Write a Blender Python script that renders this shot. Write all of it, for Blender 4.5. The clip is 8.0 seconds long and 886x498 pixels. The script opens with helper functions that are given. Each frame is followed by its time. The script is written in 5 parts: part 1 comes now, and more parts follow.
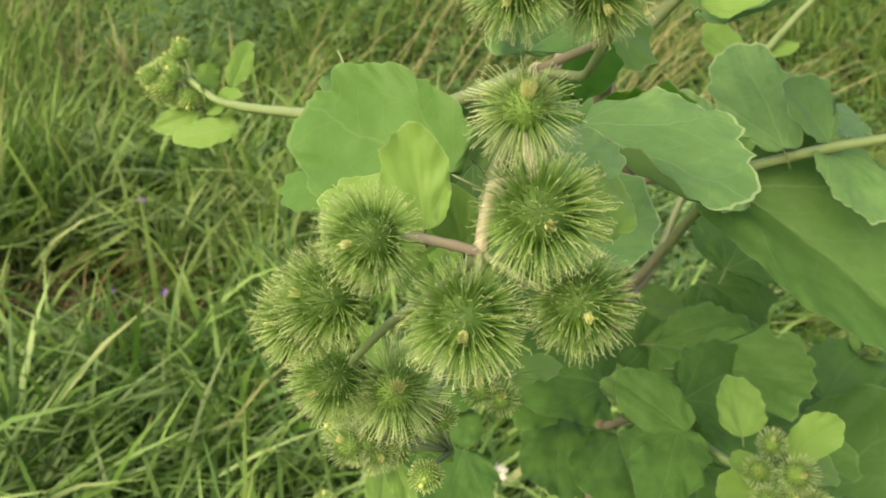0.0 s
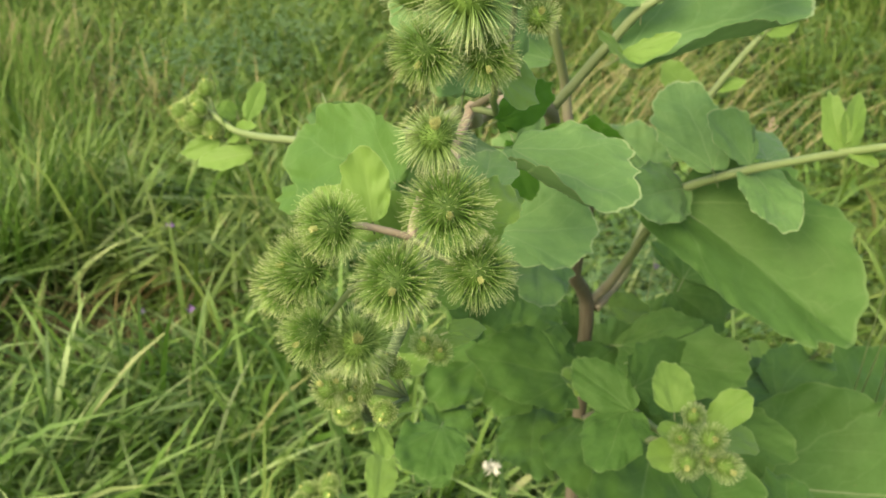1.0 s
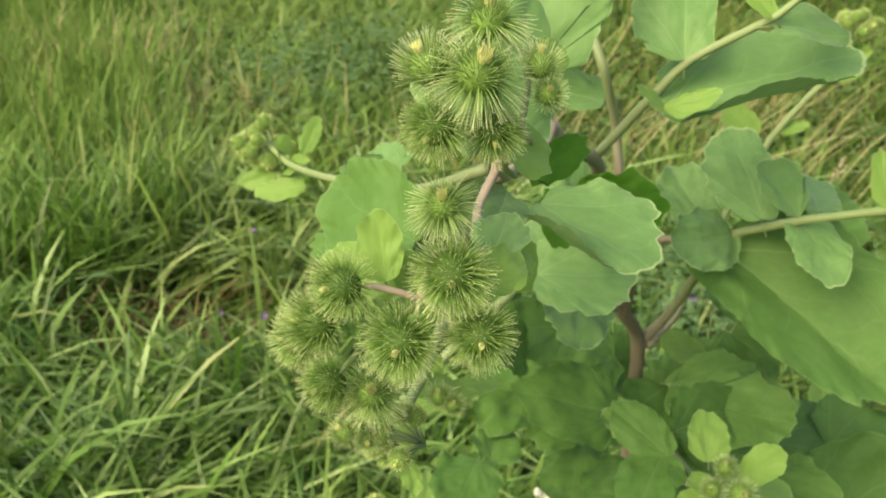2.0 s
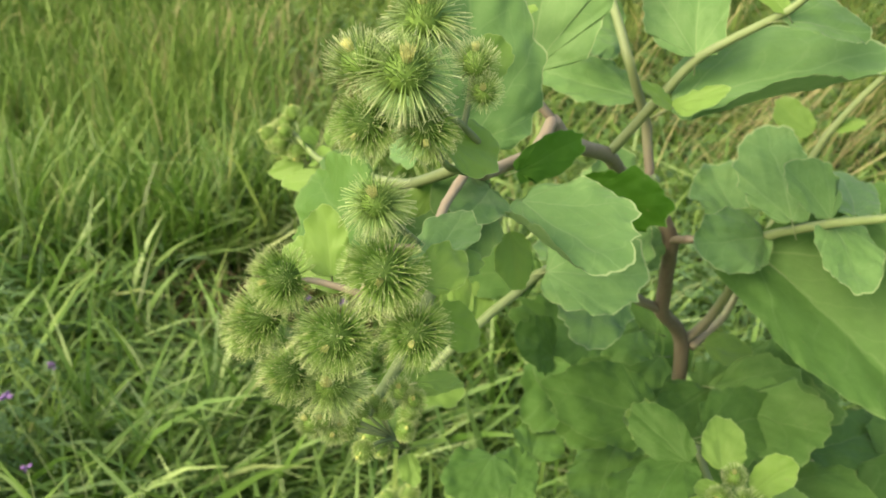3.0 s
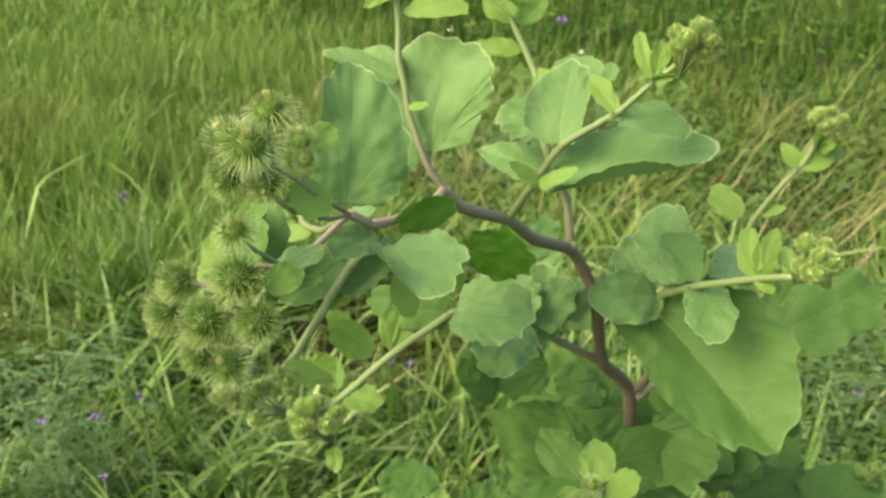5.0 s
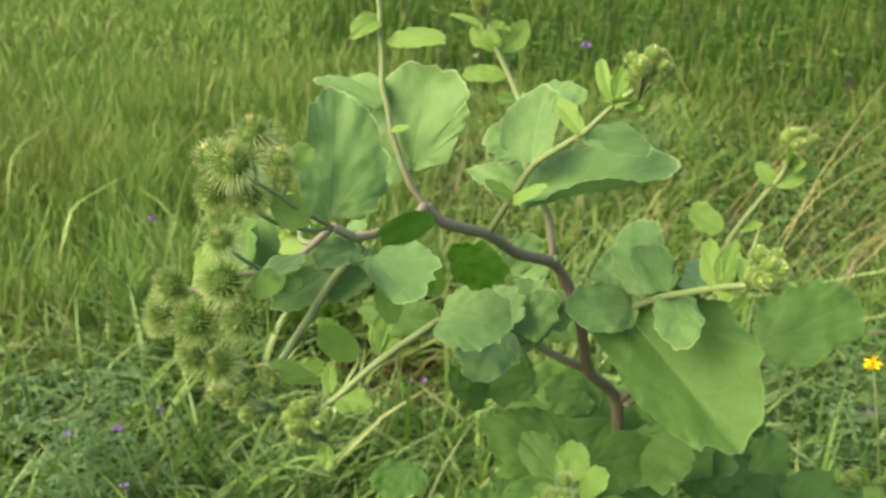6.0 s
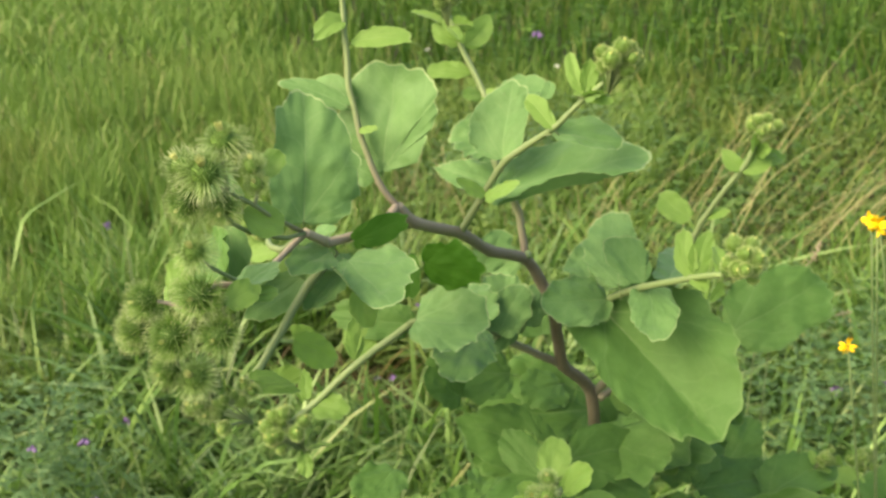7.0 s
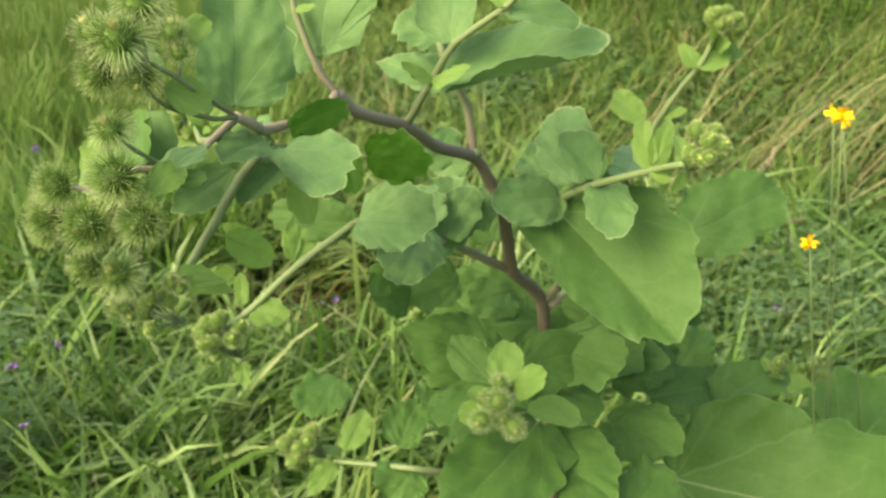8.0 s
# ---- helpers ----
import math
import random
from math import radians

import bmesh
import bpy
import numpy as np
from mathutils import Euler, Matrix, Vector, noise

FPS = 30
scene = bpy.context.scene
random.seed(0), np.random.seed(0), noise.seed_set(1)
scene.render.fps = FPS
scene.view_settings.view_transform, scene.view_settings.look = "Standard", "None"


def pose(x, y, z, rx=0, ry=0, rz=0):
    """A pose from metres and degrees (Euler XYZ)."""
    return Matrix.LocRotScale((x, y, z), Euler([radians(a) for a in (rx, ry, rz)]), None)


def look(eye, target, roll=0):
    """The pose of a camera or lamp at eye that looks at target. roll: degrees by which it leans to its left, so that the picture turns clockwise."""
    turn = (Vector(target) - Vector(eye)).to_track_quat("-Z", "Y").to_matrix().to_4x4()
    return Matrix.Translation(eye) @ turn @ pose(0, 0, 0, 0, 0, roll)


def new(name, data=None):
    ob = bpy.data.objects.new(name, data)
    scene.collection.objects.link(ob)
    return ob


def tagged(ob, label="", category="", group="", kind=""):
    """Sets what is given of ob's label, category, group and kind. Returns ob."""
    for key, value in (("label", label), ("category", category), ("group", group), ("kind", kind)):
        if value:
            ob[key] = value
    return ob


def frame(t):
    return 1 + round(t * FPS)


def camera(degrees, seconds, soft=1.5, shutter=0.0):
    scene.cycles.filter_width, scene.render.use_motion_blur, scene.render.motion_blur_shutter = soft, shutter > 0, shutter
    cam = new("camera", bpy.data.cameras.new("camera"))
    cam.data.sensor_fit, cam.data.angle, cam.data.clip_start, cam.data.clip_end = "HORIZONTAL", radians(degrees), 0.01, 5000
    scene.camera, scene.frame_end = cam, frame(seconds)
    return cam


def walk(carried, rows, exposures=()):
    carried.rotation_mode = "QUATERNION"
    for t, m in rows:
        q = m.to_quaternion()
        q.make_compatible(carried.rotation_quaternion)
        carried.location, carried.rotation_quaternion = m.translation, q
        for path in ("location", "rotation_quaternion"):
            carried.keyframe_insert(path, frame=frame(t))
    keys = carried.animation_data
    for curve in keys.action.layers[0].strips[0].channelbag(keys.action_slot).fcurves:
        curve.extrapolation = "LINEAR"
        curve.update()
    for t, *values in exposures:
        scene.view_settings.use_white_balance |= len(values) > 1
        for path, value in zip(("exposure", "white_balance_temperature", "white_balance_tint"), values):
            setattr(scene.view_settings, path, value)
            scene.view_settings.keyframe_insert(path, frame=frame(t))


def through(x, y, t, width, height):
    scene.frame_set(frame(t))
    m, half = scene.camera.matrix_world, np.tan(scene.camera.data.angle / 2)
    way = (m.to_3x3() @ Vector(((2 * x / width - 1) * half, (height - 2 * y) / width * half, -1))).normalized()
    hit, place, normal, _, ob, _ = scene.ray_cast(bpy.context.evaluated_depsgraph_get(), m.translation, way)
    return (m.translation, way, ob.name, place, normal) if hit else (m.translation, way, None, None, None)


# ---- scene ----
cam = camera(47.5, 8.0, soft=1.75)
cam.data.dof.use_dof, cam.data.dof.focus_distance, cam.data.dof.aperture_fstop = True, 0.42, 23
PATH = [
    (0, (0.006, 0.015, 1.698), (-0.137, 1.804, 0.815), 3.3),
    (0.5, (0.049, -0.058, 1.718), (-0.131, 1.74, 0.861), 3.4),
    (1, (0.059, -0.119, 1.745), (-0.14, 1.688, 0.912), 2.6),
    (1.5, (0.061, -0.132, 1.767), (-0.191, 1.67, 0.935), 1.2),
    (2, (0.096, -0.117, 1.78), (-0.273, 1.665, 0.95), 2.8),
    (2.2, (0.117, -0.112, 1.779), (-0.325, 1.654, 0.951), 2.5),
    (3.3, (0.196, -0.088, 1.796), (-0.408, 1.613, 0.934), 1.2),
    (3.5, (0.211, -0.099, 1.805), (-0.413, 1.601, 0.955), 1.1),
    (4, (0.292, -0.142, 1.826), (-0.422, 1.557, 1.048), 0.6),
    (4.5, (0.366, -0.186, 1.831), (-0.434, 1.495, 1.1), 0.9),
    (5, (0.45, -0.21, 1.843), (-0.421, 1.447, 1.137), 0.9),
    (5.2, (0.473, -0.221, 1.854), (-0.408, 1.437, 1.164), 0.6),
    (6.3, (0.537, -0.254, 1.860), (-0.407, 1.382, 1.202), 0.1),
    (6.5, (0.516, -0.247, 1.864), (-0.419, 1.392, 1.201), -0.1),
    (7, (0.510, -0.247, 1.860), (-0.349, 1.429, 1.187), -1.3),
    (7.5, (0.512, -0.264, 1.846), (-0.295, 1.427, 1.149), -1.2),
    (8, (0.486, -0.206, 1.801), (-0.252, 1.473, 1.003), -0.4),
]
walk(cam, [(t, look(eye, target, roll)) for t, eye, target, roll in PATH], [(0.0, 0.03, 7750, 2), (2.0, 0.18, 7750, 2), (3.5, 0.26, 7750, 2), (5.0, 0.28, 7750, 2), (8.0, 0.30, 7750, 2)])

# ---- light ----
world = bpy.data.worlds.new("world")
scene.world = world
world.use_nodes = True
wn = world.node_tree.nodes
sky = wn.new("ShaderNodeTexSky")
sky.sky_type = "NISHITA"
sky.sun_disc = False
sky.sun_elevation, sky.sun_rotation = radians(40), radians(-146)
sky.air_density, sky.dust_density, sky.ozone_density = 1.0, 6.0, 0.6
wn["Background"].inputs["Strength"].default_value = 0.37
world.node_tree.links.new(sky.outputs["Color"], wn["Background"].inputs["Color"])
sun_data = bpy.data.lights.new("sun", "SUN")
sun_data.energy, sun_data.angle, sun_data.color = 1.0, radians(100), (1.0, 0.95, 0.84)
sun = new("sun", sun_data)
sun.matrix_world = look((-3.4, -5.0, 5.0), (0, 0, 0))


# ---- materials ----
def material(name, rough=0.6, spec=0.3):
    m = bpy.data.materials.new(name)
    m.use_nodes = True
    nt = m.node_tree
    b = nt.nodes["Principled BSDF"]
    b.inputs["Roughness"].default_value = rough
    b.inputs["Specular IOR Level"].default_value = spec
    return m, nt, b


def node(nt, kind, **sets):
    n = nt.nodes.new(kind)
    for key, value in sets.items():
        n.inputs[key.replace("_", " ")].default_value = value
    return n


def math_node(nt, op, a, b=None, c=None):
    n = nt.nodes.new("ShaderNodeMath")
    n.operation = op
    for i, v in enumerate((a, b, c)):
        if v is None:
            continue
        if isinstance(v, (int, float)):
            n.inputs[i].default_value = v
        else:
            nt.links.new(v, n.inputs[i])
    return n.outputs[0]


def ramp(nt, fac, stops):
    n = nt.nodes.new("ShaderNodeValToRGB")
    e = n.color_ramp.elements
    while len(e) < len(stops):
        e.new(0.5)
    for el, (p, c) in zip(e, stops):
        el.position, el.color = p, (*c, 1)
    nt.links.new(fac, n.inputs[0])
    return n.outputs[0]


def mix(nt, fac, a, b, blend="MIX"):
    n = nt.nodes.new("ShaderNodeMix")
    n.data_type, n.blend_type = "RGBA", blend
    for sock, v in ((n.inputs[0], fac), (n.inputs[6], a), (n.inputs[7], b)):
        if isinstance(v, (int, float)):
            sock.default_value = v
        elif isinstance(v, tuple):
            sock.default_value = (*v, 1)
        else:
            nt.links.new(v, sock)
    return n.outputs[2]


def noise_tex(nt, scale, detail=3.0, vector=None):
    n = node(nt, "ShaderNodeTexNoise", Scale=scale, Detail=detail)
    if vector is not None:
        nt.links.new(vector, n.inputs["Vector"])
    return n.outputs[0]


def uv_parts(nt):
    uv = nt.nodes.new("ShaderNodeUVMap")
    uv.uv_map = "UVMap"
    sep = nt.nodes.new("ShaderNodeSeparateXYZ")
    nt.links.new(uv.outputs[0], sep.inputs[0])
    return sep.outputs[0], sep.outputs[1]


def see_through(nt, b, color, amount):
    """Thin foliage: part of the light comes through."""
    tr = nt.nodes.new("ShaderNodeBsdfTranslucent")
    nt.links.new(color, tr.inputs["Color"])
    ms = nt.nodes.new("ShaderNodeMixShader")
    ms.inputs[0].default_value = amount
    nt.links.new(b.outputs[0], ms.inputs[1])
    nt.links.new(tr.outputs[0], ms.inputs[2])
    nt.links.new(ms.outputs[0], nt.nodes["Material Output"].inputs["Surface"])


def leaf_material(name, lo, hi, vein, through_color, sheen=0.0, gloss=0.36, strength=0.5, rim=0.25, thin=0.34, relief=0.6):
    """u: the angle about the foot of the blade; v: from the foot to the margin. Veins fan out from the foot and branch."""
    m, nt, b = material(name, 0.52, gloss)
    u, v = uv_parts(nt)
    geo = nt.nodes.new("ShaderNodeTexCoord").outputs["Object"]
    wob = math_node(nt, "MULTIPLY", math_node(nt, "SUBTRACT", noise_tex(nt, 34.0, 3.0, geo), 0.5), 0.05)
    fan_pos = math_node(nt, "MULTIPLY", math_node(nt, "ADD", math_node(nt, "SUBTRACT", u, 0.5), math_node(nt, "MULTIPLY", wob, 0.5)), 11.0)
    saw = math_node(nt, "SUBTRACT", math_node(nt, "FRACT", math_node(nt, "ADD", fan_pos, 0.5)), 0.5)
    off = math_node(nt, "ABSOLUTE", saw)
    reach = math_node(nt, "MULTIPLY", off, v)
    ray_line = math_node(nt, "MAXIMUM", 0.0, math_node(nt, "SUBTRACT", 1.0, math_node(nt, "MULTIPLY", reach, 52.0)))
    ray_fade = math_node(nt, "MULTIPLY", ray_line, math_node(nt, "SUBTRACT", 1.0, math_node(nt, "MULTIPLY", v, 0.55)))
    lateral = math_node(nt, "ADD", math_node(nt, "SUBTRACT", math_node(nt, "MULTIPLY", v, 4.6), math_node(nt, "MULTIPLY", off, 2.6)), math_node(nt, "MULTIPLY", wob, 8.0))
    dist = math_node(nt, "ABSOLUTE", math_node(nt, "SUBTRACT", math_node(nt, "FRACT", lateral), 0.5))
    lat_line = math_node(nt, "MAXIMUM", 0.0, math_node(nt, "SUBTRACT", 1.0, math_node(nt, "MULTIPLY", dist, 15.0)))
    lat_fade = math_node(nt, "MULTIPLY", lat_line, 0.34)
    net = nt.nodes.new("ShaderNodeTexVoronoi")
    net.feature = "DISTANCE_TO_EDGE"
    net.inputs["Scale"].default_value = 210.0
    nt.links.new(geo, net.inputs["Vector"])
    net_line = math_node(nt, "MAXIMUM", 0.0, math_node(nt, "SUBTRACT", 0.35, math_node(nt, "MULTIPLY", net.outputs["Distance"], 4.0)))
    veins = math_node(nt, "MAXIMUM", ray_fade, math_node(nt, "MAXIMUM", lat_fade, math_node(nt, "MULTIPLY", net_line, 0.30)))
    info = nt.nodes.new("ShaderNodeObjectInfo")
    blotch = noise_tex(nt, 24.0, 4.0, geo)
    tone = math_node(nt, "ADD", math_node(nt, "ADD", math_node(nt, "MULTIPLY", blotch, 0.70), math_node(nt, "MULTIPLY", noise_tex(nt, 110.0, 5.0, geo), 0.36)), math_node(nt, "MULTIPLY", info.outputs["Random"], 0.24))
    base = ramp(nt, tone, [(0.36, lo), (0.88, hi)])
    edge = math_node(nt, "GREATER_THAN", v, 0.984)
    col = mix(nt, math_node(nt, "MULTIPLY", veins, strength), base, vein)
    col = mix(nt, math_node(nt, "MULTIPLY", edge, rim), col, (0.40, 0.48, 0.26))
    speck = math_node(nt, "GREATER_THAN", noise_tex(nt, 240.0, 2.0, geo), 0.735)
    col = mix(nt, math_node(nt, "MULTIPLY", speck, 0.30), col, (0.16, 0.14, 0.06))
    nt.links.new(col, b.inputs["Base Color"])
    b.inputs["Sheen Weight"].default_value = sheen
    b.inputs["Sheen Roughness"].default_value = 0.6
    bump = node(nt, "ShaderNodeBump", Strength=relief, Distance=0.0011)
    height = math_node(nt, "SUBTRACT", math_node(nt, "MULTIPLY", noise_tex(nt, 120.0, 3.0, geo), 0.6), math_node(nt, "MULTIPLY", veins, 0.25))
    nt.links.new(height, bump.inputs["Height"])
    nt.links.new(bump.outputs[0], b.inputs["Normal"])
    see_through(nt, b, mix(nt, 0.5, col, through_color), thin)
    return m


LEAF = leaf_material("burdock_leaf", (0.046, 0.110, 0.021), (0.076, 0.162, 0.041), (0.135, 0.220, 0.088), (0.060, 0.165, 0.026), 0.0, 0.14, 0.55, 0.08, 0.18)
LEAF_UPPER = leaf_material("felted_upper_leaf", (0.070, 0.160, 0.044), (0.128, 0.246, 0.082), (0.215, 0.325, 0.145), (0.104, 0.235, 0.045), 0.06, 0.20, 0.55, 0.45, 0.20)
# darker copy of the leaf green, with shade put into its colour
LEAF_DARK = leaf_material("shaded_leaf", (0.030, 0.098, 0.010), (0.060, 0.155, 0.020), (0.075, 0.18, 0.03), (0.05, 0.20, 0.005), 0.0, 0.10)
LEAF_YOUNG = leaf_material("young_leaf", (0.118, 0.228, 0.041), (0.182, 0.312, 0.070), (0.27, 0.40, 0.15), (0.195, 0.385, 0.058), 0.08, 0.26, 0.22, 0.30, 0.38, 0.25)


def stem_material(name, stops):
    m, nt, b = material(name, 0.55, 0.35)
    v = uv_parts(nt)[1]
    tex = nt.nodes.new("ShaderNodeTexCoord").outputs["Object"]
    streak = node(nt, "ShaderNodeMapping")
    streak.inputs["Scale"].default_value = (260, 260, 25)
    nt.links.new(tex, streak.inputs["Vector"])
    n = noise_tex(nt, 1.0, 3.0, streak.outputs[0])
    along = math_node(nt, "ADD", v, math_node(nt, "MULTIPLY", math_node(nt, "SUBTRACT", noise_tex(nt, 30.0, 2.0, tex), 0.5), 0.35))
    col = ramp(nt, along, stops)
    col = mix(nt, math_node(nt, "MULTIPLY", n, 0.36), col, (0.24, 0.27, 0.18))
    nt.links.new(col, b.inputs["Base Color"])
    bump = node(nt, "ShaderNodeBump", Strength=0.5, Distance=0.001)
    nt.links.new(n, bump.inputs["Height"])
    nt.links.new(bump.outputs[0], b.inputs["Normal"])
    return m


STEM_PURPLE = stem_material("purple_stem", [(0.0, (0.13, 0.11, 0.08)), (0.45, (0.10, 0.070, 0.055)), (0.62, (0.13, 0.100, 0.080)), (1.0, (0.20, 0.168, 0.132))])
STEM_MIXED = stem_material("ageing_stem", [(0.0, (0.153, 0.119, 0.098)), (0.16, (0.170, 0.162, 0.106)), (0.36, (0.153, 0.208, 0.085)), (1.0, (0.153, 0.234, 0.081))])
STEM_PINK = stem_material("reddish_stalk", [(0.0, (0.23, 0.18, 0.145)), (1.0, (0.33, 0.275, 0.21))])
STEM_GREEN = stem_material("green_stem", [(0.0, (0.135, 0.184, 0.078)), (1.0, (0.148, 0.226, 0.078))])


def spine_material(name, stops):
    """Colour runs along each spine, from its foot to its tip."""
    m, nt, b = material(name, 0.5, 0.3)
    u, v = uv_parts(nt)
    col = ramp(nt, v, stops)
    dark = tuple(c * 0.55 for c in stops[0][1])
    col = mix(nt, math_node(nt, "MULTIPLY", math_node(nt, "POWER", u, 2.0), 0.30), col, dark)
    nt.links.new(col, b.inputs["Base Color"])
    see_through(nt, b, col, 0.30)
    return m


# pale tips are the bracts' own; the dark feet paint in shade between them
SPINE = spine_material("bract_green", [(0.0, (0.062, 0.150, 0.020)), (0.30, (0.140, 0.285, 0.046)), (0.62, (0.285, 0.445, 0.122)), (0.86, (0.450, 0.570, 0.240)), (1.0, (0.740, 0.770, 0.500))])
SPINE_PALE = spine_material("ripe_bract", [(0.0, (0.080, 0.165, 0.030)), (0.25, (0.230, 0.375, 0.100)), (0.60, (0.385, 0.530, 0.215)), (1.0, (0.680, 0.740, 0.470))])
BUD_SKIN = spine_material("bud_green", [(0.0, (0.135, 0.255, 0.048)), (0.5, (0.290, 0.450, 0.125)), (1.0, (0.600, 0.690, 0.350))])


def plain_noise(name, lo, hi, scale, rough=0.7, relief=0.3):
    m, nt, b = material(name, rough, 0.25)
    tex = nt.nodes.new("ShaderNodeTexCoord").outputs["Object"]
    n = noise_tex(nt, scale, 4.0, tex)
    nt.links.new(ramp(nt, n, [(0.3, lo), (0.7, hi)]), b.inputs["Base Color"])
    bump = node(nt, "ShaderNodeBump", Strength=relief, Distance=0.0008)
    nt.links.new(n, bump.inputs["Height"])
    nt.links.new(bump.outputs[0], b.inputs["Normal"])
    return m


CORE_YOUNG = plain_noise("young_bur_core", (0.075, 0.150, 0.026), (0.125, 0.215, 0.045), 400.0)
# darkened so that its colour carries the shade deep among the spines
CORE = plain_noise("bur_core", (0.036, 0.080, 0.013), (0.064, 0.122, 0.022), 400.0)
SEED = plain_noise("seed_brown", (0.18, 0.14, 0.09), (0.44, 0.37, 0.27), 300.0)
FLORET = plain_noise("floret_yellow", (0.44, 0.49, 0.16), (0.70, 0.72, 0.34), 700.0)
FLORET_PALE = plain_noise("bud_tip_pale", (0.30, 0.36, 0.10), (0.46, 0.50, 0.17), 700.0)
PETAL_YELLOW = plain_noise("petal_yellow", (0.72, 0.42, 0.01), (0.85, 0.60, 0.02), 200.0)
PETAL_PURPLE = plain_noise("petal_purple", (0.12, 0.07, 0.20), (0.22, 0.14, 0.32), 200.0)
PETAL_WHITE = plain_noise("petal_white", (0.42, 0.44, 0.38), (0.62, 0.63, 0.57), 120.0)


def blade_material(name, stops, tip, through, rough=0.58, gloss=0.20):
    """u: one random value a blade; v: from the foot to the tip."""
    m, nt, b = material(name, rough, gloss)
    u, v = uv_parts(nt)
    col = ramp(nt, u, stops)
    col = mix(nt, math_node(nt, "MULTIPLY", math_node(nt, "POWER", v, 3.0), 0.35), col, tip)
    tex = nt.nodes.new("ShaderNodeTexCoord").outputs["Object"]
    dry = ramp(nt, noise_tex(nt, 0.9, 4.0, tex), [(0.53, (0, 0, 0)), (0.75, (0.36, 0.36, 0.36))])
    col = mix(nt, dry, col, mix(nt, u, (0.13, 0.12, 0.035), (0.27, 0.22, 0.075)))
    nt.links.new(col, b.inputs["Base Color"])
    see_through(nt, b, mix(nt, 0.4, col, through), 0.30)
    return m


GRASS = blade_material("grass_blade", [(0.0, (0.032, 0.092, 0.010)), (0.35, (0.064, 0.150, 0.020)), (0.7, (0.122, 0.235, 0.042)), (0.90, (0.205, 0.325, 0.090)), (1.0, (0.300, 0.330, 0.130))], (0.215, 0.310, 0.105), (0.135, 0.320, 0.022), 0.44, 0.34)
GRASS_LAID = blade_material("laid_grass_blade", [(0.0, (0.022, 0.060, 0.006)), (0.35, (0.054, 0.128, 0.017)), (0.7, (0.125, 0.240, 0.052)), (0.88, (0.225, 0.350, 0.115)), (0.97, (0.310, 0.420, 0.180)), (1.0, (0.260, 0.290, 0.120))], (0.220, 0.310, 0.105), (0.130, 0.270, 0.030), 0.42, 0.36)
GRASS_LOW = blade_material("low_grass_blade", [(0.0, (0.045, 0.101, 0.013)), (0.5, (0.087, 0.160, 0.027)), (0.85, (0.132, 0.204, 0.048)), (1.0, (0.240, 0.215, 0.100))], (0.150, 0.195, 0.064), (0.100, 0.215, 0.016))
GRASS_FAR = blade_material("far_grass_blade", [(0.0, (0.025, 0.069, 0.008)), (0.5, (0.044, 0.104, 0.013)), (0.9, (0.070, 0.141, 0.023)), (1.0, (0.123, 0.132, 0.045))], (0.079, 0.141, 0.032), (0.070, 0.176, 0.011))
GRASS_TALL = blade_material("tall_grass_blade", [(0.0, (0.076, 0.158, 0.024)), (0.5, (0.110, 0.202, 0.040)), (0.92, (0.150, 0.242, 0.062)), (1.0, (0.250, 0.250, 0.110))], (0.190, 0.250, 0.088), (0.160, 0.310, 0.033))
STRAW = blade_material("dry_straw", [(0.0, (0.175, 0.165, 0.070)), (0.5, (0.250, 0.240, 0.110)), (1.0, (0.380, 0.365, 0.19))], (0.36, 0.345, 0.18), (0.24, 0.23, 0.08))
WITHERED = blade_material("withered_blade", [(0.0, (0.036, 0.030, 0.013)), (0.6, (0.072, 0.060, 0.025)), (1.0, (0.20, 0.165, 0.07))], (0.13, 0.11, 0.045), (0.10, 0.085, 0.025))
HERB = blade_material("meadow_herb", [(0.0, (0.047, 0.106, 0.021)), (0.6, (0.076, 0.153, 0.036)), (1.0, (0.119, 0.200, 0.051))], (0.119, 0.196, 0.051), (0.102, 0.230, 0.025))
LUCERNE = blade_material("lucerne_leaf", [(0.0, (0.055, 0.118, 0.042)), (0.6, (0.092, 0.176, 0.070)), (1.0, (0.145, 0.235, 0.105))], (0.140, 0.225, 0.100), (0.095, 0.210, 0.048))
HERB_LIGHT = blade_material("light_meadow_herb", [(0.0, (0.080, 0.150, 0.038)), (0.6, (0.120, 0.205, 0.058)), (1.0, (0.160, 0.250, 0.080))], (0.160, 0.240, 0.080), (0.140, 0.270, 0.035))
HERB_DARK = blade_material("far_herb", [(0.0, (0.028, 0.078, 0.009)), (0.7, (0.055, 0.125, 0.016)), (1.0, (0.13, 0.24, 0.035))], (0.09, 0.17, 0.03), (0.08, 0.20, 0.015))

EARTH, e_nt, e_b = material("earth", 0.9, 0.15)
e_tex = e_nt.nodes.new("ShaderNodeTexCoord").outputs["Object"]
e_col = ramp(e_nt, noise_tex(e_nt, 1.3, 6.0, e_tex), [(0.3, (0.022, 0.030, 0.010)), (0.55, (0.036, 0.046, 0.015)), (0.75, (0.055, 0.046, 0.022))])
e_col = mix(e_nt, math_node(e_nt, "MULTIPLY", noise_tex(e_nt, 35.0, 4.0, e_tex), 0.6), e_col, (0.030, 0.042, 0.012))
e_nt.links.new(e_col, e_b.inputs["Base Color"])
e_bump = node(e_nt, "ShaderNodeBump", Strength=0.7, Distance=0.03)
e_nt.links.new(noise_tex(e_nt, 25.0, 5.0, e_tex), e_bump.inputs["Height"])
e_nt.links.new(e_bump.outputs[0], e_b.inputs["Normal"])


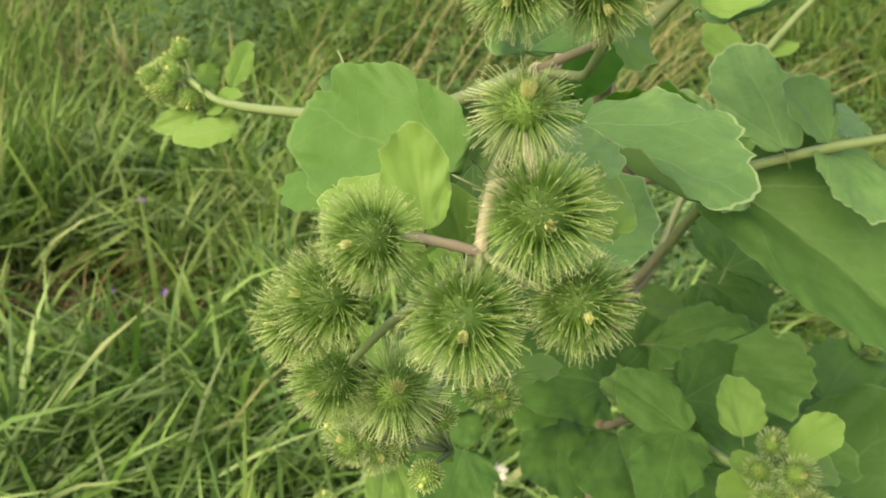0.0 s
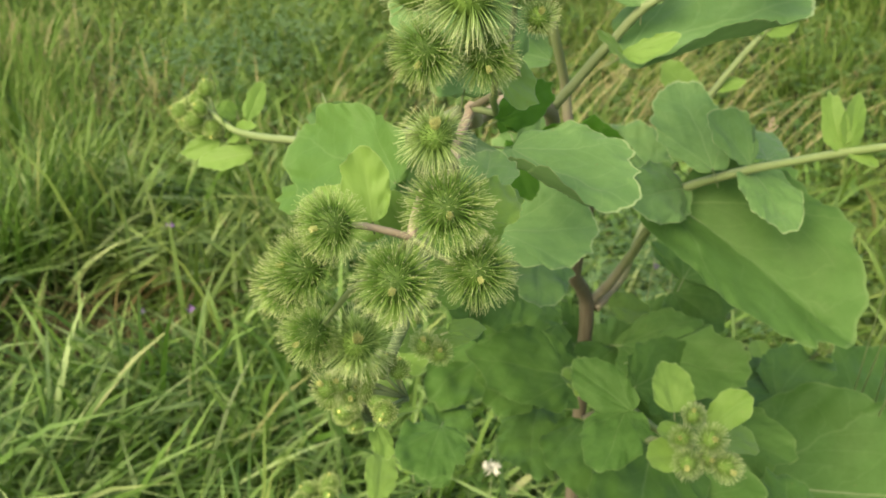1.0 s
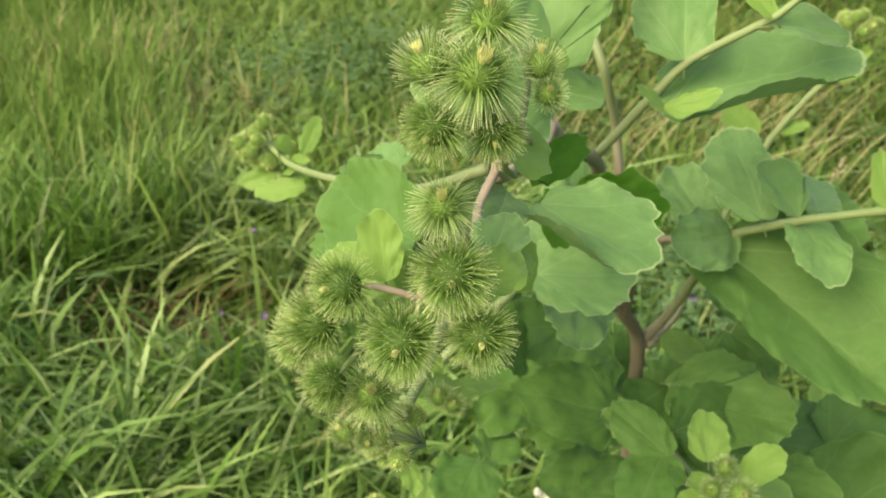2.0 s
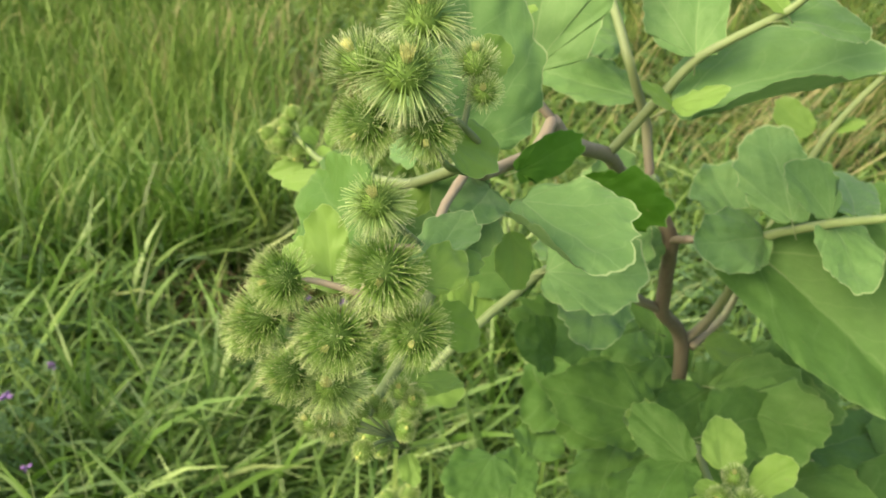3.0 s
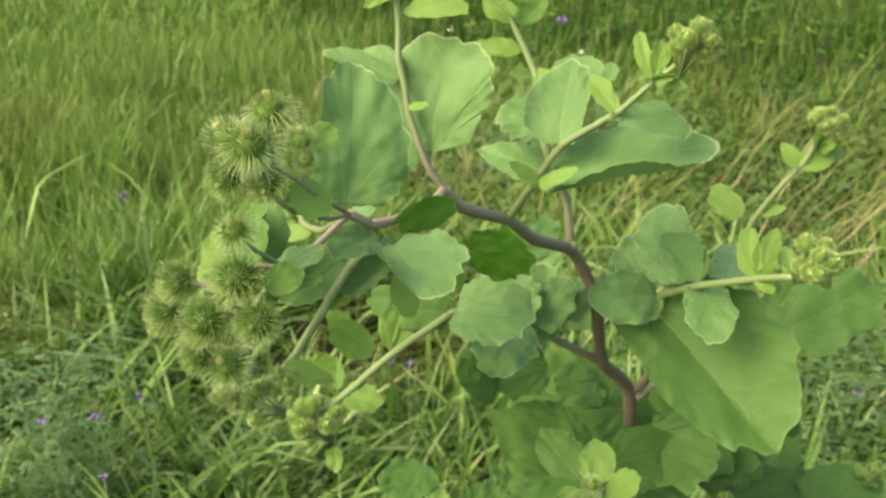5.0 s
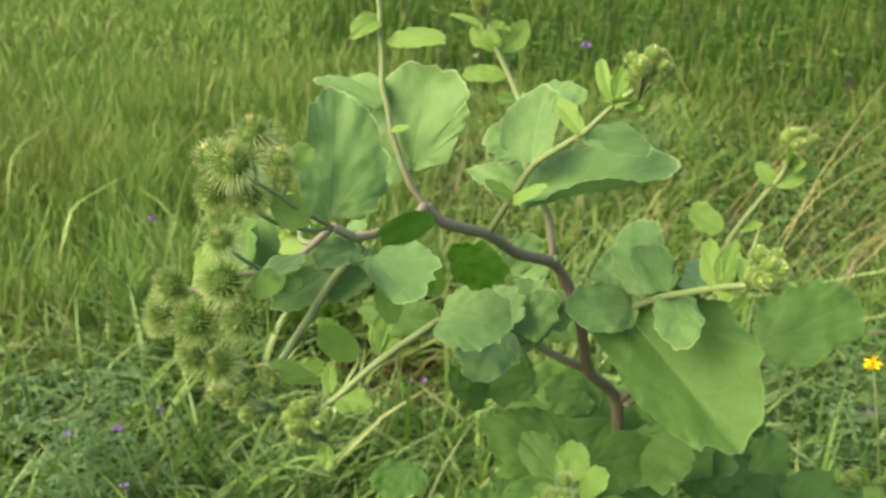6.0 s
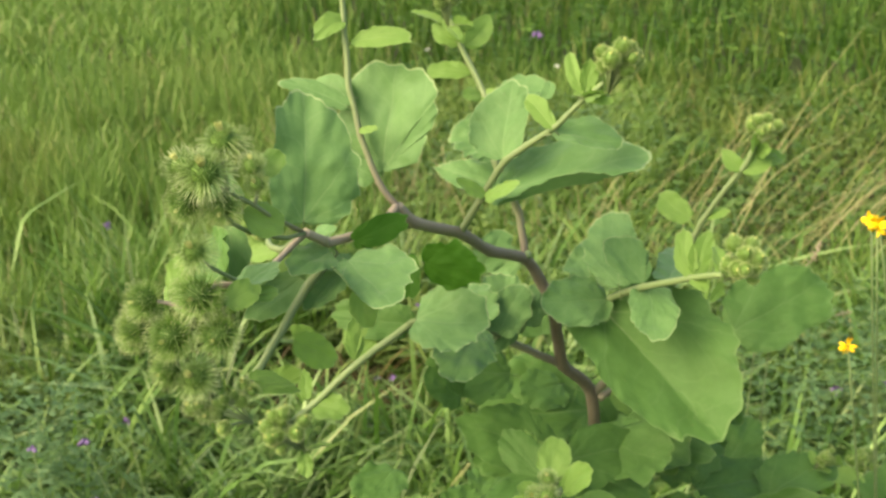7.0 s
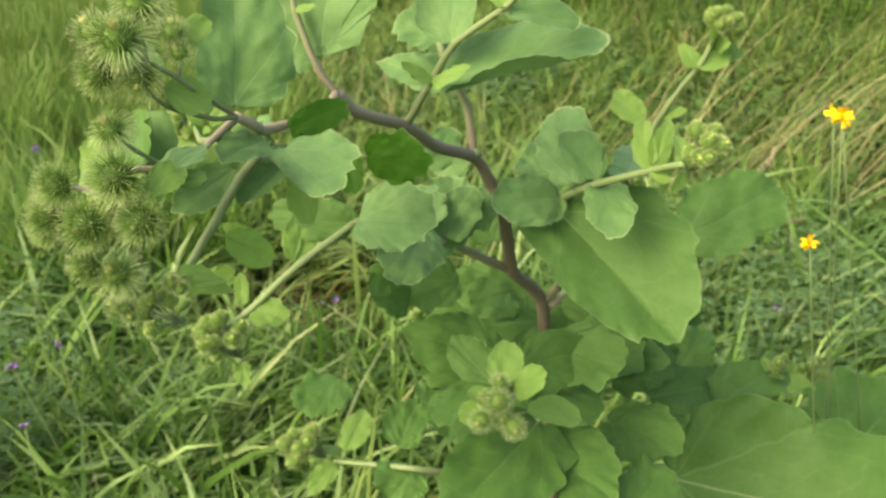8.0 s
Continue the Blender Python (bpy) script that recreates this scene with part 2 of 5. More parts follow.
# ---- helpers for meshes ----
def mesh_object(name, verts, faces, mat, uvs=None, smooth=True):
    me = bpy.data.meshes.new(name)
    me.from_pydata(verts, [], faces)
    if uvs is not None:
        layer = me.uv_layers.new(name="UVMap")
        idx = np.empty(len(me.loops), dtype=np.int32)
        me.loops.foreach_get("vertex_index", idx)
        layer.data.foreach_set("uv", np.asarray(uvs, dtype=np.float32)[idx].ravel())
    if smooth:
        me.polygons.foreach_set("use_smooth", [True] * len(me.polygons))
    me.materials.append(mat)
    me.update()
    return me


def hang(ob, parent, label=""):
    ob.parent = parent
    if label:
        tagged(ob, label)
    return ob


def curve_points(pts, per=7):
    """Catmull-Rom through pts."""
    p = [Vector(q) for q in pts]
    p = [p[0] * 2 - p[1]] + p + [p[-1] * 2 - p[-2]]
    res = []
    for i in range(1, len(p) - 2):
        a, b, c, d = p[i - 1:i + 3]
        for k in range(per):
            t = k / per
            bent = (0.5 * ((2 * b) + (c - a) * t + (2 * a - 5 * b + 4 * c - d) * t * t + (3 * b - a - 3 * c + d) * t ** 3))
            res.append(b.lerp(c, t).lerp(bent, 0.5))
    res.append(p[-2])
    return res


def tube(pts, radii, sides=8, lumps=0.0, seed=0):
    verts, faces, uvs = [], [], []
    side = Vector((1, 0.3, 0.2))
    n = len(pts)
    for i, (q, r) in enumerate(zip(pts, radii)):
        d = (pts[min(i + 1, n - 1)] - pts[max(i - 1, 0)]).normalized()
        side = (side - d * side.dot(d)).normalized()
        up = d.cross(side)
        for k in range(sides):
            a = 2 * math.pi * k / sides
            rr = r * (1 + lumps * (0.5 if k % 2 else -0.5) + lumps * noise.noise(Vector((i * 0.4, k * 1.3, seed))))
            verts.append(q + (side * math.cos(a) + up * math.sin(a)) * rr)
            uvs.append((k / sides, i / (n - 1)))
    for i in range(n - 1):
        for k in range(sides):
            a, b = i * sides + k, i * sides + (k + 1) % sides
            faces.append((a, b, b + sides, a + sides))
    faces.append(tuple(range(sides))[::-1])
    faces.append(tuple(range((n - 1) * sides, n * sides)))
    return verts, faces, uvs


# ---- ground ----
def ground_height(x, y):
    return 0.05 * noise.noise(Vector((x * 0.35, y * 0.35, 0.0))) + 0.02 * noise.noise(Vector((x * 1.6, y * 1.6, 5.0)))


axis = sorted({round(s * v, 2) for s in (-1, 1) for v in [0.25 * k for k in range(0, 49)] + [14, 17, 21, 27, 36, 60, 120, 300, 900]})
gv = [(x, y + 4, ground_height(x, y + 4) if abs(x) < 40 and abs(y) < 40 else 0.0) for y in axis for x in axis]
gn = len(axis)
gf = [(j * gn + i, j * gn + i + 1, (j + 1) * gn + i + 1, (j + 1) * gn + i) for j in range(gn - 1) for i in range(gn - 1)]
ground = new("ground", mesh_object("ground", gv, gf, EARTH))
tagged(ground, "dark meadow soil covered with matted grass roots", "ground", kind="structure")


# ---- the burdock ----
BASE = Vector((0.13, 1.06, 0.0))
plant = new("burdock_plant")
plant.location = BASE
tagged(plant, "tall green burdock with spiny burs, purple-brown stem and broad wavy leaves", "plant")


def stalk(name, pts, r0, r1, mat):
    """A bent stem or branch, thicker at its nodes."""
    knots = len(pts)
    per = 7
    path = [q - BASE for q in curve_points(pts, per)]
    n = len(path)
    radii = []
    for i in range(n):
        near = min(i % per, per - i % per) if 0 < i < n - 1 else 3
        radii.append((r0 + (r1 - r0) * i / (n - 1)) * (1.09 if near == 0 else 1.0))
    path = [q + Vector((noise.noise(q * 40), noise.noise(q * 40 + Vector((7, 0, 0))), 0)) * 0.0012 for q in path]
    v, f, uv = tube(path, radii, 10 if r0 > 0.004 else 7, 0.08, knots)
    return hang(new(name, mesh_object(name, v, f, mat, uv)), plant)


def leaf(base, tip, normal, width, mat, curl, fold, wave, seed, label="", peak=0.42, lobe=None, cup=(0.0, 0.0), bite=None, bias=None):
    """A broad leaf with a heart-shaped foot, veins fanning from its stalk and a wavy, finely toothed margin.
    peak: where it is broadest; lobe: how far it reaches behind its foot; cup: how the two side margins curl up or under."""
    rng = random.Random(seed)
    b, a = Vector(base), Vector(tip) - Vector(base)
    length = a.length
    a.normalize()
    nz = Vector(normal)
    nz = (nz - a * nz.dot(a)).normalized()
    ax = a.cross(nz)
    big = width > 0.045
    cols, rows = (104, 15) if big else (56, 9)
    if lobe is None:
        lobe = 0.0 if mat == LEAF_YOUNG else 0.08
    if bias is None:
        bias = rng.uniform(-0.10, 0.10)
    if bite is None:
        bite = rng.uniform(0.09, 0.19)
    ph = [rng.uniform(0, 6.28) for _ in range(8)]
    teeth = rng.choice((8, 9, 10, 11)) if big else rng.choice((5, 6, 7))
    fine = rng.choice((27, 31, 34)) if big else rng.choice((15, 17, 19))
    bow = rng.uniform(-0.05, 0.05)

    def margin(th):
        """A point of the margin, by the angle about the middle of the blade."""
        c, si = math.cos(th), math.sin(th)
        front = (1 - peak) if c > 0 else (peak + lobe)
        x = 0.5 * width * (abs(si) ** 0.88) * (1 if si > 0 else -1) * (1 + bias * (1 if si > 0 else -1))
        y = length * front * (abs(c) ** 1.06) * (1 if c > 0 else -1)
        warp = th * teeth / 6.2832 + 0.30 * math.sin(2 * th + ph[0]) + 0.14 * math.sin(5 * th + ph[1])
        cusp = 1 - abs(math.sin(math.pi * warp))
        saw = (th * fine / 6.2832 + 0.4 * math.sin(3 * th + ph[5])) % 1.0
        k = 1 + bite * (0.6 + 0.6 * math.sin(3 * th + ph[2])) * (cusp - 0.36) + 0.035 * math.sin(3 * th + ph[3]) + 0.025 * math.sin(5 * th + ph[4]) + 0.022 * (saw - 0.5) + 0.09 * noise.noise(Vector((c * 3.4, si * 3.4, seed * 5.3))) + 0.04 * noise.noise(Vector((c * 8, si * 8, seed * 7.1)))
        k += 0.04 * math.exp(-(th / 0.16) ** 2)
        x, y = x * k, peak * length + y * k
        close = min(1.0, max(0.0, (abs(th) - 2.5) / (math.pi - 2.5)))
        close = close * close * (3 - 2 * close)
        return x * (1 - close), y * (1 - close), k

    verts, uvs, faces = [], [], []
    for j in range(cols + 1):
        th = math.pi * (2 * j / cols - 1)
        mx, my, k = margin(th)
        for i in range(rows + 1):
            r = 0.02 + 0.98 * (i / rows) ** 0.85
            even = 1 + (1 / k - 1) * (1 - r ** 2)
            x, y = mx * r * even, my * r * even
            psi = math.atan2(mx, my)
            av = abs(x) / (0.5 * width)
            s = y / length
            z = fold * abs(x) * (1 - 0.35 * av) - curl * length * max(0.0, s) ** 2 * 1.2
            z += width * wave * 0.30 * r ** 3.4 * (math.sin(2 * th + ph[6]) + 0.4 * math.sin(3 * th + ph[7]))
            z += width * wave * 0.6 * r ** 8 * noise.noise(Vector((math.cos(th) * 6.5, math.sin(th) * 6.5, seed * 4.7)))
            z += width * wave * 0.95 * r * noise.noise(Vector((x / width * 4.2, y / width * 4.2, seed * 0.9)))
            z += width * wave * 0.8 * r ** 8 * noise.noise(Vector((math.cos(th) * 2.6, math.sin(th) * 2.6, seed * 3.1)))
            z += width * 0.05 * noise.noise(Vector((x / width * 2.4, y / width * 2.4, seed * 1.7))) + width * 0.022 * noise.noise(Vector((x / width * 9, y / width * 9, seed * 2.3)))
            turn = cup[1] if x > 0 else cup[0]
            if turn:
                over = max(0.0, av - 0.5)
                z += turn * 0.5 * width * over * 1.4
                x -= (1 if x > 0 else -1) * abs(turn) * 0.5 * width * over * 0.55
            x += bow * length * math.sin(math.pi * min(1.0, max(0.0, s)))
            verts.append(b - BASE + ax * x + a * y + nz * z)
            uvs.append((0.5 + psi / 6.2832, r))
    m = rows + 1
    for j in range(cols):
        for i in range(rows):
            q = j * m + i
            faces.append((q, q + m, q + m + 1, q + 1))
    ob = hang(new("leaf", mesh_object("leaf", verts, faces, mat, uvs)), plant, label)
    # the raised midrib under the blade, running on as a short leaf stalk
    rib = [Vector(verts[(cols // 2) * m + i]) - nz * 0.0006 for i in range(rows)]
    start = rib[0] - a * min(0.02, 0.18 * length) - nz * min(0.004, 0.05 * length)
    rib = [start] + rib
    r = max(0.0006, width * 0.0065)
    rv, rf, ruv = tube(rib, [r * (1 - 0.85 * i / (len(rib) - 1)) for i in range(len(rib))], 5)
    hang(new("midrib", mesh_object("midrib", rv, rf, STEM_GREEN, ruv)), ob)
    return ob


def spine(verts, faces, uvs, foot, out, bend, length, r, rnd, ripe=1.0):
    """One thin hooked bract; ripe: how far its colour runs on to the pale of a tip."""
    side = out.cross(Vector((0.31, 0.52, 0.79))).normalized()
    up = out.cross(side)
    hook = (side * math.cos(rnd * 40) + up * math.sin(rnd * 40)) * 0.075
    k0 = len(verts)
    segs = 5
    for i, t in enumerate((0.0, 0.35, 0.68, 0.93, 1.0)):
        q = foot + out * length * t + bend * length * t * t
        if i == segs - 1:
            q += hook * length - out * length * 0.03
        rr = r * (1 - 0.58 * t)
        for k in range(3):
            a = 2.094 * k
            verts.append(q + (side * math.cos(a) + up * math.sin(a)) * rr)
            uvs.append((rnd, t * ripe))
    for i in range(segs - 1):
        for k in range(3):
            a, b = k0 + i * 3 + k, k0 + i * 3 + (k + 1) % 3
            faces.append((a, b, b + 3, a + 3))


def ball(radius, squash, rings=10, sides=14, pinch=0.0):
    verts, faces = [], []
    for i in range(rings + 1):
        th = math.pi * i / rings
        for k in range(sides):
            a = 2 * math.pi * k / sides
            rr = radius * math.sin(th) * (1 + 0.06 * (k % 2)) * (1 - pinch * max(0, math.cos(th)))
            verts.append(Vector((rr * math.cos(a), rr * math.sin(a), radius * squash * math.cos(th))))
    for i in range(rings):
        for k in range(sides):
            a, b = i * sides + k, i * sides + (k + 1) % sides
            faces.append((a, b, b + sides, a + sides))
    return verts, faces


BUR_MESHES = {}


def bur_meshes(kind):
    """Body, bracts and florets of a bur 0.021 m in radius, its florets towards +z. Kinds 0 to 2: dense; 3: spread wide; 4: a young one."""
    if kind in BUR_MESHES:
        return BUR_MESHES[kind]
    rng = random.Random(40 + kind)
    n, core, reach, curve = {0: (540, 0.0104, 0.0130, 0.14), 1: (500, 0.0102, 0.0132, 0.18), 2: (560, 0.0106, 0.0126, 0.10),
                             3: (380, 0.0094, 0.0168, -0.16), 4: (280, 0.0105, 0.0120, 0.20)}[kind]
    body = ball(core, 1.05)
    verts, faces, uvs = [], [], []
    for i in range(n):
        c = 1 - 1.82 * (i + 0.5) / n
        th = math.acos(c) + rng.uniform(-0.05, 0.05)
        ph = i * 2.39996 + rng.uniform(-0.12, 0.12)
        d = Vector((math.sin(th) * math.cos(ph), math.sin(th) * math.sin(ph), math.cos(th)))
        pole = Vector((0, 0, 1))
        tilt = 0.22 if kind < 3 else (0.05 if kind == 3 else 0.5)
        out = (d + pole * tilt * (1 - abs(c)) + Vector((rng.gauss(0, 0.09), rng.gauss(0, 0.09), rng.gauss(0, 0.09)))).normalized()
        near_pole = max(0.0, c - 0.55) / 0.45
        length = reach * rng.uniform(0.80, 1.12) * (1 - 0.14 * near_pole) * (0.62 if kind == 3 and c > 0.35 else 1.0)
        if kind == 3:
            tilt = 0.9 if c > 0.35 else -0.1
            out = (d + pole * tilt + Vector((rng.gauss(0, 0.09), rng.gauss(0, 0.09), rng.gauss(0, 0.09)))).normalized()
        bend = (pole * curve - d * 0.02) + Vector((rng.gauss(0, 0.05), rng.gauss(0, 0.05), rng.gauss(0, 0.05)))
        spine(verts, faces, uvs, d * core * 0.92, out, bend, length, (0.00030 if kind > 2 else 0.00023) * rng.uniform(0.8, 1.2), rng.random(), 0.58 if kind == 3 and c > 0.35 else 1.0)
    fv, ff = [], []
    wide = 0.0024 if kind > 2 else 0.0013
    for i in range(44 if kind > 2 else 24):
        r = wide * math.sqrt((i + 0.5) / (44 if kind > 2 else 24))
        a = i * 2.39996
        foot = Vector((r * math.cos(a), r * math.sin(a), core * 0.9))
        fuv = []
        spine(fv, ff, fuv, foot, Vector((r * 60 * math.cos(a), r * 60 * math.sin(a), 1)).normalized(), Vector((0, 0, 0.0)), reach * {3: 0.50, 4: 0.62}.get(kind, 0.42) + rng.uniform(-0.001, 0.001), 0.0004, 0)
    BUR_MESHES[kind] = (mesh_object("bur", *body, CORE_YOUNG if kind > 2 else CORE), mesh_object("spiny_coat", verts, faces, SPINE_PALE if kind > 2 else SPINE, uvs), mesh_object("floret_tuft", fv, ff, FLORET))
    return BUR_MESHES[kind]


def bur(centre, way, scale, kind):
    body, bracts, florets = bur_meshes(kind)
    ob = hang(new("bur", body), plant, "round green bur of hooked spines with yellowish tip")
    turn = Vector(way).to_track_quat("Z", "Y").to_matrix().to_4x4()
    spin = pose(0, 0, 0, 0, 0, (centre[0] * 7919 + centre[2] * 3571) * 100 % 360)
    ob.matrix_basis = Matrix.Translation(Vector(centre) - BASE) @ turn @ spin @ Matrix.Diagonal((scale, scale, scale, 1))
    tagged(hang(new("spiny_coat", bracts), ob), kind="stuff")
    hang(new("floret_tuft", florets), ob, "pale yellow florets")
    return ob


BUD_MESHES = []


def bud_meshes():
    if not BUD_MESHES:
        for k in range(3):
            rng = random.Random(70 + k)
            verts, faces = ball(0.0056, 1.2, 8, 10, 0.2)
            uvs = [(0.3, 0.1)] * len(verts)
            for i in range(150):
                c = 0.93 - 1.7 * (i + 0.5) / 150
                th, ph = math.acos(c), i * 2.39996
                d = Vector((math.sin(th) * math.cos(ph), math.sin(th) * math.sin(ph), math.cos(th)))
                out = (d + Vector((0, 0, 0.6)) + Vector((rng.gauss(0, 0.1), rng.gauss(0, 0.1), 0))).normalized()
                spine(verts, faces, uvs, d * 0.0054, out, d * 0.15, rng.uniform(0.0018, 0.0038), 0.00045, rng.random())
            tv, tf = ball(0.0013, 0.9, 6, 9)
            tv = [v + Vector((0, 0, 0.0074)) for v in tv]
            BUD_MESHES.append((mesh_object("bud", verts, faces, BUD_SKIN, uvs), mesh_object("bud_tip", tv, tf, FLORET_PALE)))
    return BUD_MESHES


def bud_cluster(centre, radius, way, count, seed):
    """Young buds crowded on short stalks, with small bracts between them."""
    rng = random.Random(900 + seed)
    c, w = Vector(centre), Vector(way).normalized()
    foot = c - w * radius * 1.1
    for i in range(count):
        d = (w * 0.55 + Vector((rng.gauss(0, 1), rng.gauss(0, 1), rng.gauss(0, 0.8))).normalized()).normalized()
        at = c + d * radius * rng.uniform(0.35, 0.85)
        k = rng.uniform(0.85, 1.35) * radius / 0.028
        body, tip_mesh = bud_meshes()[i % 3]
        ob = hang(new("bud", body), plant, "small green bud with pale tip")
        turn = (d * 0.8 + w * 0.6).to_track_quat("Z", "Y").to_matrix().to_4x4()
        ob.matrix_basis = Matrix.Translation(at - BASE) @ turn @ Matrix.Diagonal((k, k, k, 1))
        hang(new("bud_tip", tip_mesh), ob, "pale yellow-green bud tip")
        path = [foot - BASE, foot.lerp(at, 0.5) - BASE + w * 0.002, at - BASE]
        v, f, uv = tube(path, [0.0013, 0.0011, 0.001], 5)
        hang(new("bud_stalk", mesh_object("bud_stalk", v, f, STEM_GREEN, uv)), plant)
    for i in range(4):
        d = (w * 0.2 + Vector((rng.gauss(0, 1), rng.gauss(0, 1), rng.gauss(0, 0.6))).normalized()).normalized()
        side = Vector((rng.gauss(0, 1), rng.gauss(0, 1), 1))
        leaf(foot + d * radius * 0.2, foot + d * radius * rng.uniform(1.1, 1.7), side, radius * rng.uniform(0.5, 0.8), LEAF_YOUNG, 0.1, 0.3, 0.08, seed * 10 + i)


# main stem and branches
stalk("stem", [(0.130, 1.060, 0.000), (0.135, 1.050, 0.500), (0.125, 1.000, 0.950), (0.116, 0.971, 1.187), (0.094, 0.909, 1.256), (0.098, 0.854, 1.366), (0.085, 0.844, 1.400), (0.075, 0.821, 1.435), (0.060, 0.746, 1.468), (0.053, 0.686, 1.507), (0.034, 0.618, 1.537), (0.025, 0.600, 1.559)], 0.0095, 0.0055, STEM_PURPLE)
stalk("branch", [(0.025, 0.600, 1.559), (0.021, 0.565, 1.545), (0.001, 0.508, 1.546), (0.009, 0.487, 1.556), (0.008, 0.460, 1.572)], 0.0048, 0.0042, STEM_PINK)
stalk("branch", [(0.008, 0.460, 1.572), (0.006, 0.441, 1.564), (0.004, 0.425, 1.558), (0.008, 0.396, 1.554), (0.012, 0.371, 1.553)], 0.0031, 0.0026, STEM_PINK)
stalk("branch", [(0.012, 0.371, 1.553), (-0.004, 0.349, 1.560), (-0.006, 0.324, 1.545)], 0.0030, 0.0026, STEM_PINK)
stalk("branch", [(-0.006, 0.324, 1.545), (-0.023, 0.334, 1.522), (-0.038, 0.335, 1.507), (-0.053, 0.346, 1.482), (-0.061, 0.360, 1.450)], 0.0019, 0.0014, STEM_GREEN)
stalk("branch", [(-0.006, 0.324, 1.545), (-0.015, 0.320, 1.549), (-0.026, 0.315, 1.553), (-0.035, 0.310, 1.555)], 0.0020, 0.0016, STEM_PINK)
stalk("branch", [(-0.006, 0.324, 1.545), (-0.006, 0.315, 1.539), (-0.008, 0.307, 1.534)], 0.0018, 0.0015, STEM_GREEN)
stalk("branch", [(-0.006, 0.324, 1.545), (0.010, 0.320, 1.538), (0.024, 0.317, 1.532)], 0.0018, 0.0015, STEM_GREEN)
stalk("branch", [(-0.004, 0.349, 1.560), (0.004, 0.327, 1.563), (0.010, 0.313, 1.567)], 0.0018, 0.0015, STEM_PINK)
stalk("branch", [(0.012, 0.371, 1.553), (0.013, 0.328, 1.584), (0.004, 0.314, 1.601)], 0.0018, 0.0015, STEM_GREEN)
stalk("branch", [(0.008, 0.460, 1.572), (0.038, 0.381, 1.612), (0.034, 0.360, 1.629), (0.024, 0.341, 1.644), (0.016, 0.328, 1.661)], 0.0021, 0.0015, STEM_MIXED)
stalk("branch", [(0.024, 0.341, 1.644), (0.015, 0.348, 1.667), (0.013, 0.352, 1.687)], 0.0018, 0.0014, STEM_GREEN)
stalk("branch", [(0.034, 0.360, 1.629), (0.035, 0.366, 1.643), (0.035, 0.371, 1.661)], 0.0018, 0.0014, STEM_GREEN)
stalk("branch", [(0.010, 0.456, 1.573), (0.026, 0.408, 1.586), (0.028, 0.360, 1.606), (0.030, 0.331, 1.625), (0.025, 0.326, 1.637)], 0.0022, 0.0015, STEM_GREEN)
stalk("branch", [(0.001, 0.518, 1.534), (0.000, 0.508, 1.528), (-0.008, 0.481, 1.510), (-0.015, 0.446, 1.479), (-0.021, 0.411, 1.449), (-0.029, 0.377, 1.431)], 0.0046, 0.0034, STEM_GREEN)
stalk("branch", [(0.094, 0.909, 1.256), (0.071, 0.868, 1.286), (0.048, 0.827, 1.318), (0.039, 0.750, 1.366), (0.029, 0.691, 1.403), (0.012, 0.648, 1.408), (-0.027, 0.595, 1.376), (-0.066, 0.555, 1.333), (-0.084, 0.531, 1.317)], 0.0055, 0.0034, STEM_MIXED)
stalk("branch", [(0.025, 0.600, 1.559), (0.008, 0.595, 1.582), (-0.013, 0.597, 1.629), (-0.025, 0.601, 1.674), (-0.030, 0.606, 1.718), (-0.034, 0.610, 1.766), (-0.037, 0.613, 1.825), (-0.042, 0.610, 1.856)], 0.0037, 0.0026, STEM_MIXED)
stalk("branch", [(0.053, 0.686, 1.507), (0.085, 0.674, 1.554), (0.117, 0.662, 1.600), (0.145, 0.657, 1.621), (0.174, 0.651, 1.642), (0.202, 0.651, 1.671), (0.220, 0.655, 1.687)], 0.0042, 0.0022, STEM_GREEN)
stalk("branch", [(0.075, 0.821, 1.435), (0.065, 0.825, 1.490), (0.047, 0.795, 1.559), (0.004, 0.859, 1.624), (-0.029, 0.865, 1.679), (-0.044, 0.863, 1.716)], 0.0050, 0.0032, STEM_MIXED)
stalk("branch", [(0.116, 0.971, 1.187), (0.136, 0.970, 1.213), (0.155, 0.943, 1.263), (0.168, 0.887, 1.330), (0.183, 0.810, 1.402), (0.237, 0.765, 1.444), (0.298, 0.717, 1.481), (0.339, 0.671, 1.508)], 0.0062, 0.0030, STEM_MIXED)
stalk("branch", [(0.127, 0.969, 1.183), (0.159, 1.011, 1.212), (0.188, 1.059, 1.298), (0.234, 1.054, 1.431), (0.286, 1.047, 1.517), (0.298, 1.047, 1.551)], 0.0050, 0.0030, STEM_MIXED)
stalk("branch", [(0.127, 1.000, 1.000), (0.153, 0.853, 1.126), (0.162, 0.766, 1.177), (0.179, 0.655, 1.226), (0.196, 0.605, 1.252)], 0.0050, 0.0026, STEM_MIXED)
stalk("branch", [(0.130, 1.020, 0.850), (0.004, 0.822, 0.980), (-0.053, 0.817, 0.974), (-0.129, 0.810, 0.965)], 0.0050, 0.0030, STEM_GREEN)
stalk("branch", [(0.130, 1.020, 0.900), (0.296, 1.050, 1.006), (0.390, 1.192, 0.994), (0.435, 1.234, 1.003)], 0.0050, 0.0030, STEM_GREEN)
stalk("branch", [(0.001, 0.466, 1.567), (-0.050, 0.505, 1.532), (-0.130, 0.590, 1.497), (-0.190, 0.665, 1.472), (-0.225, 0.708, 1.462), (-0.255, 0.728, 1.472)], 0.0040, 0.0025, STEM_GREEN)
stalk("stub", [(0.098, 0.854, 1.366), (0.119, 0.797, 1.395), (0.130, 0.795, 1.398)], 0.0042, 0.0036, STEM_PURPLE)
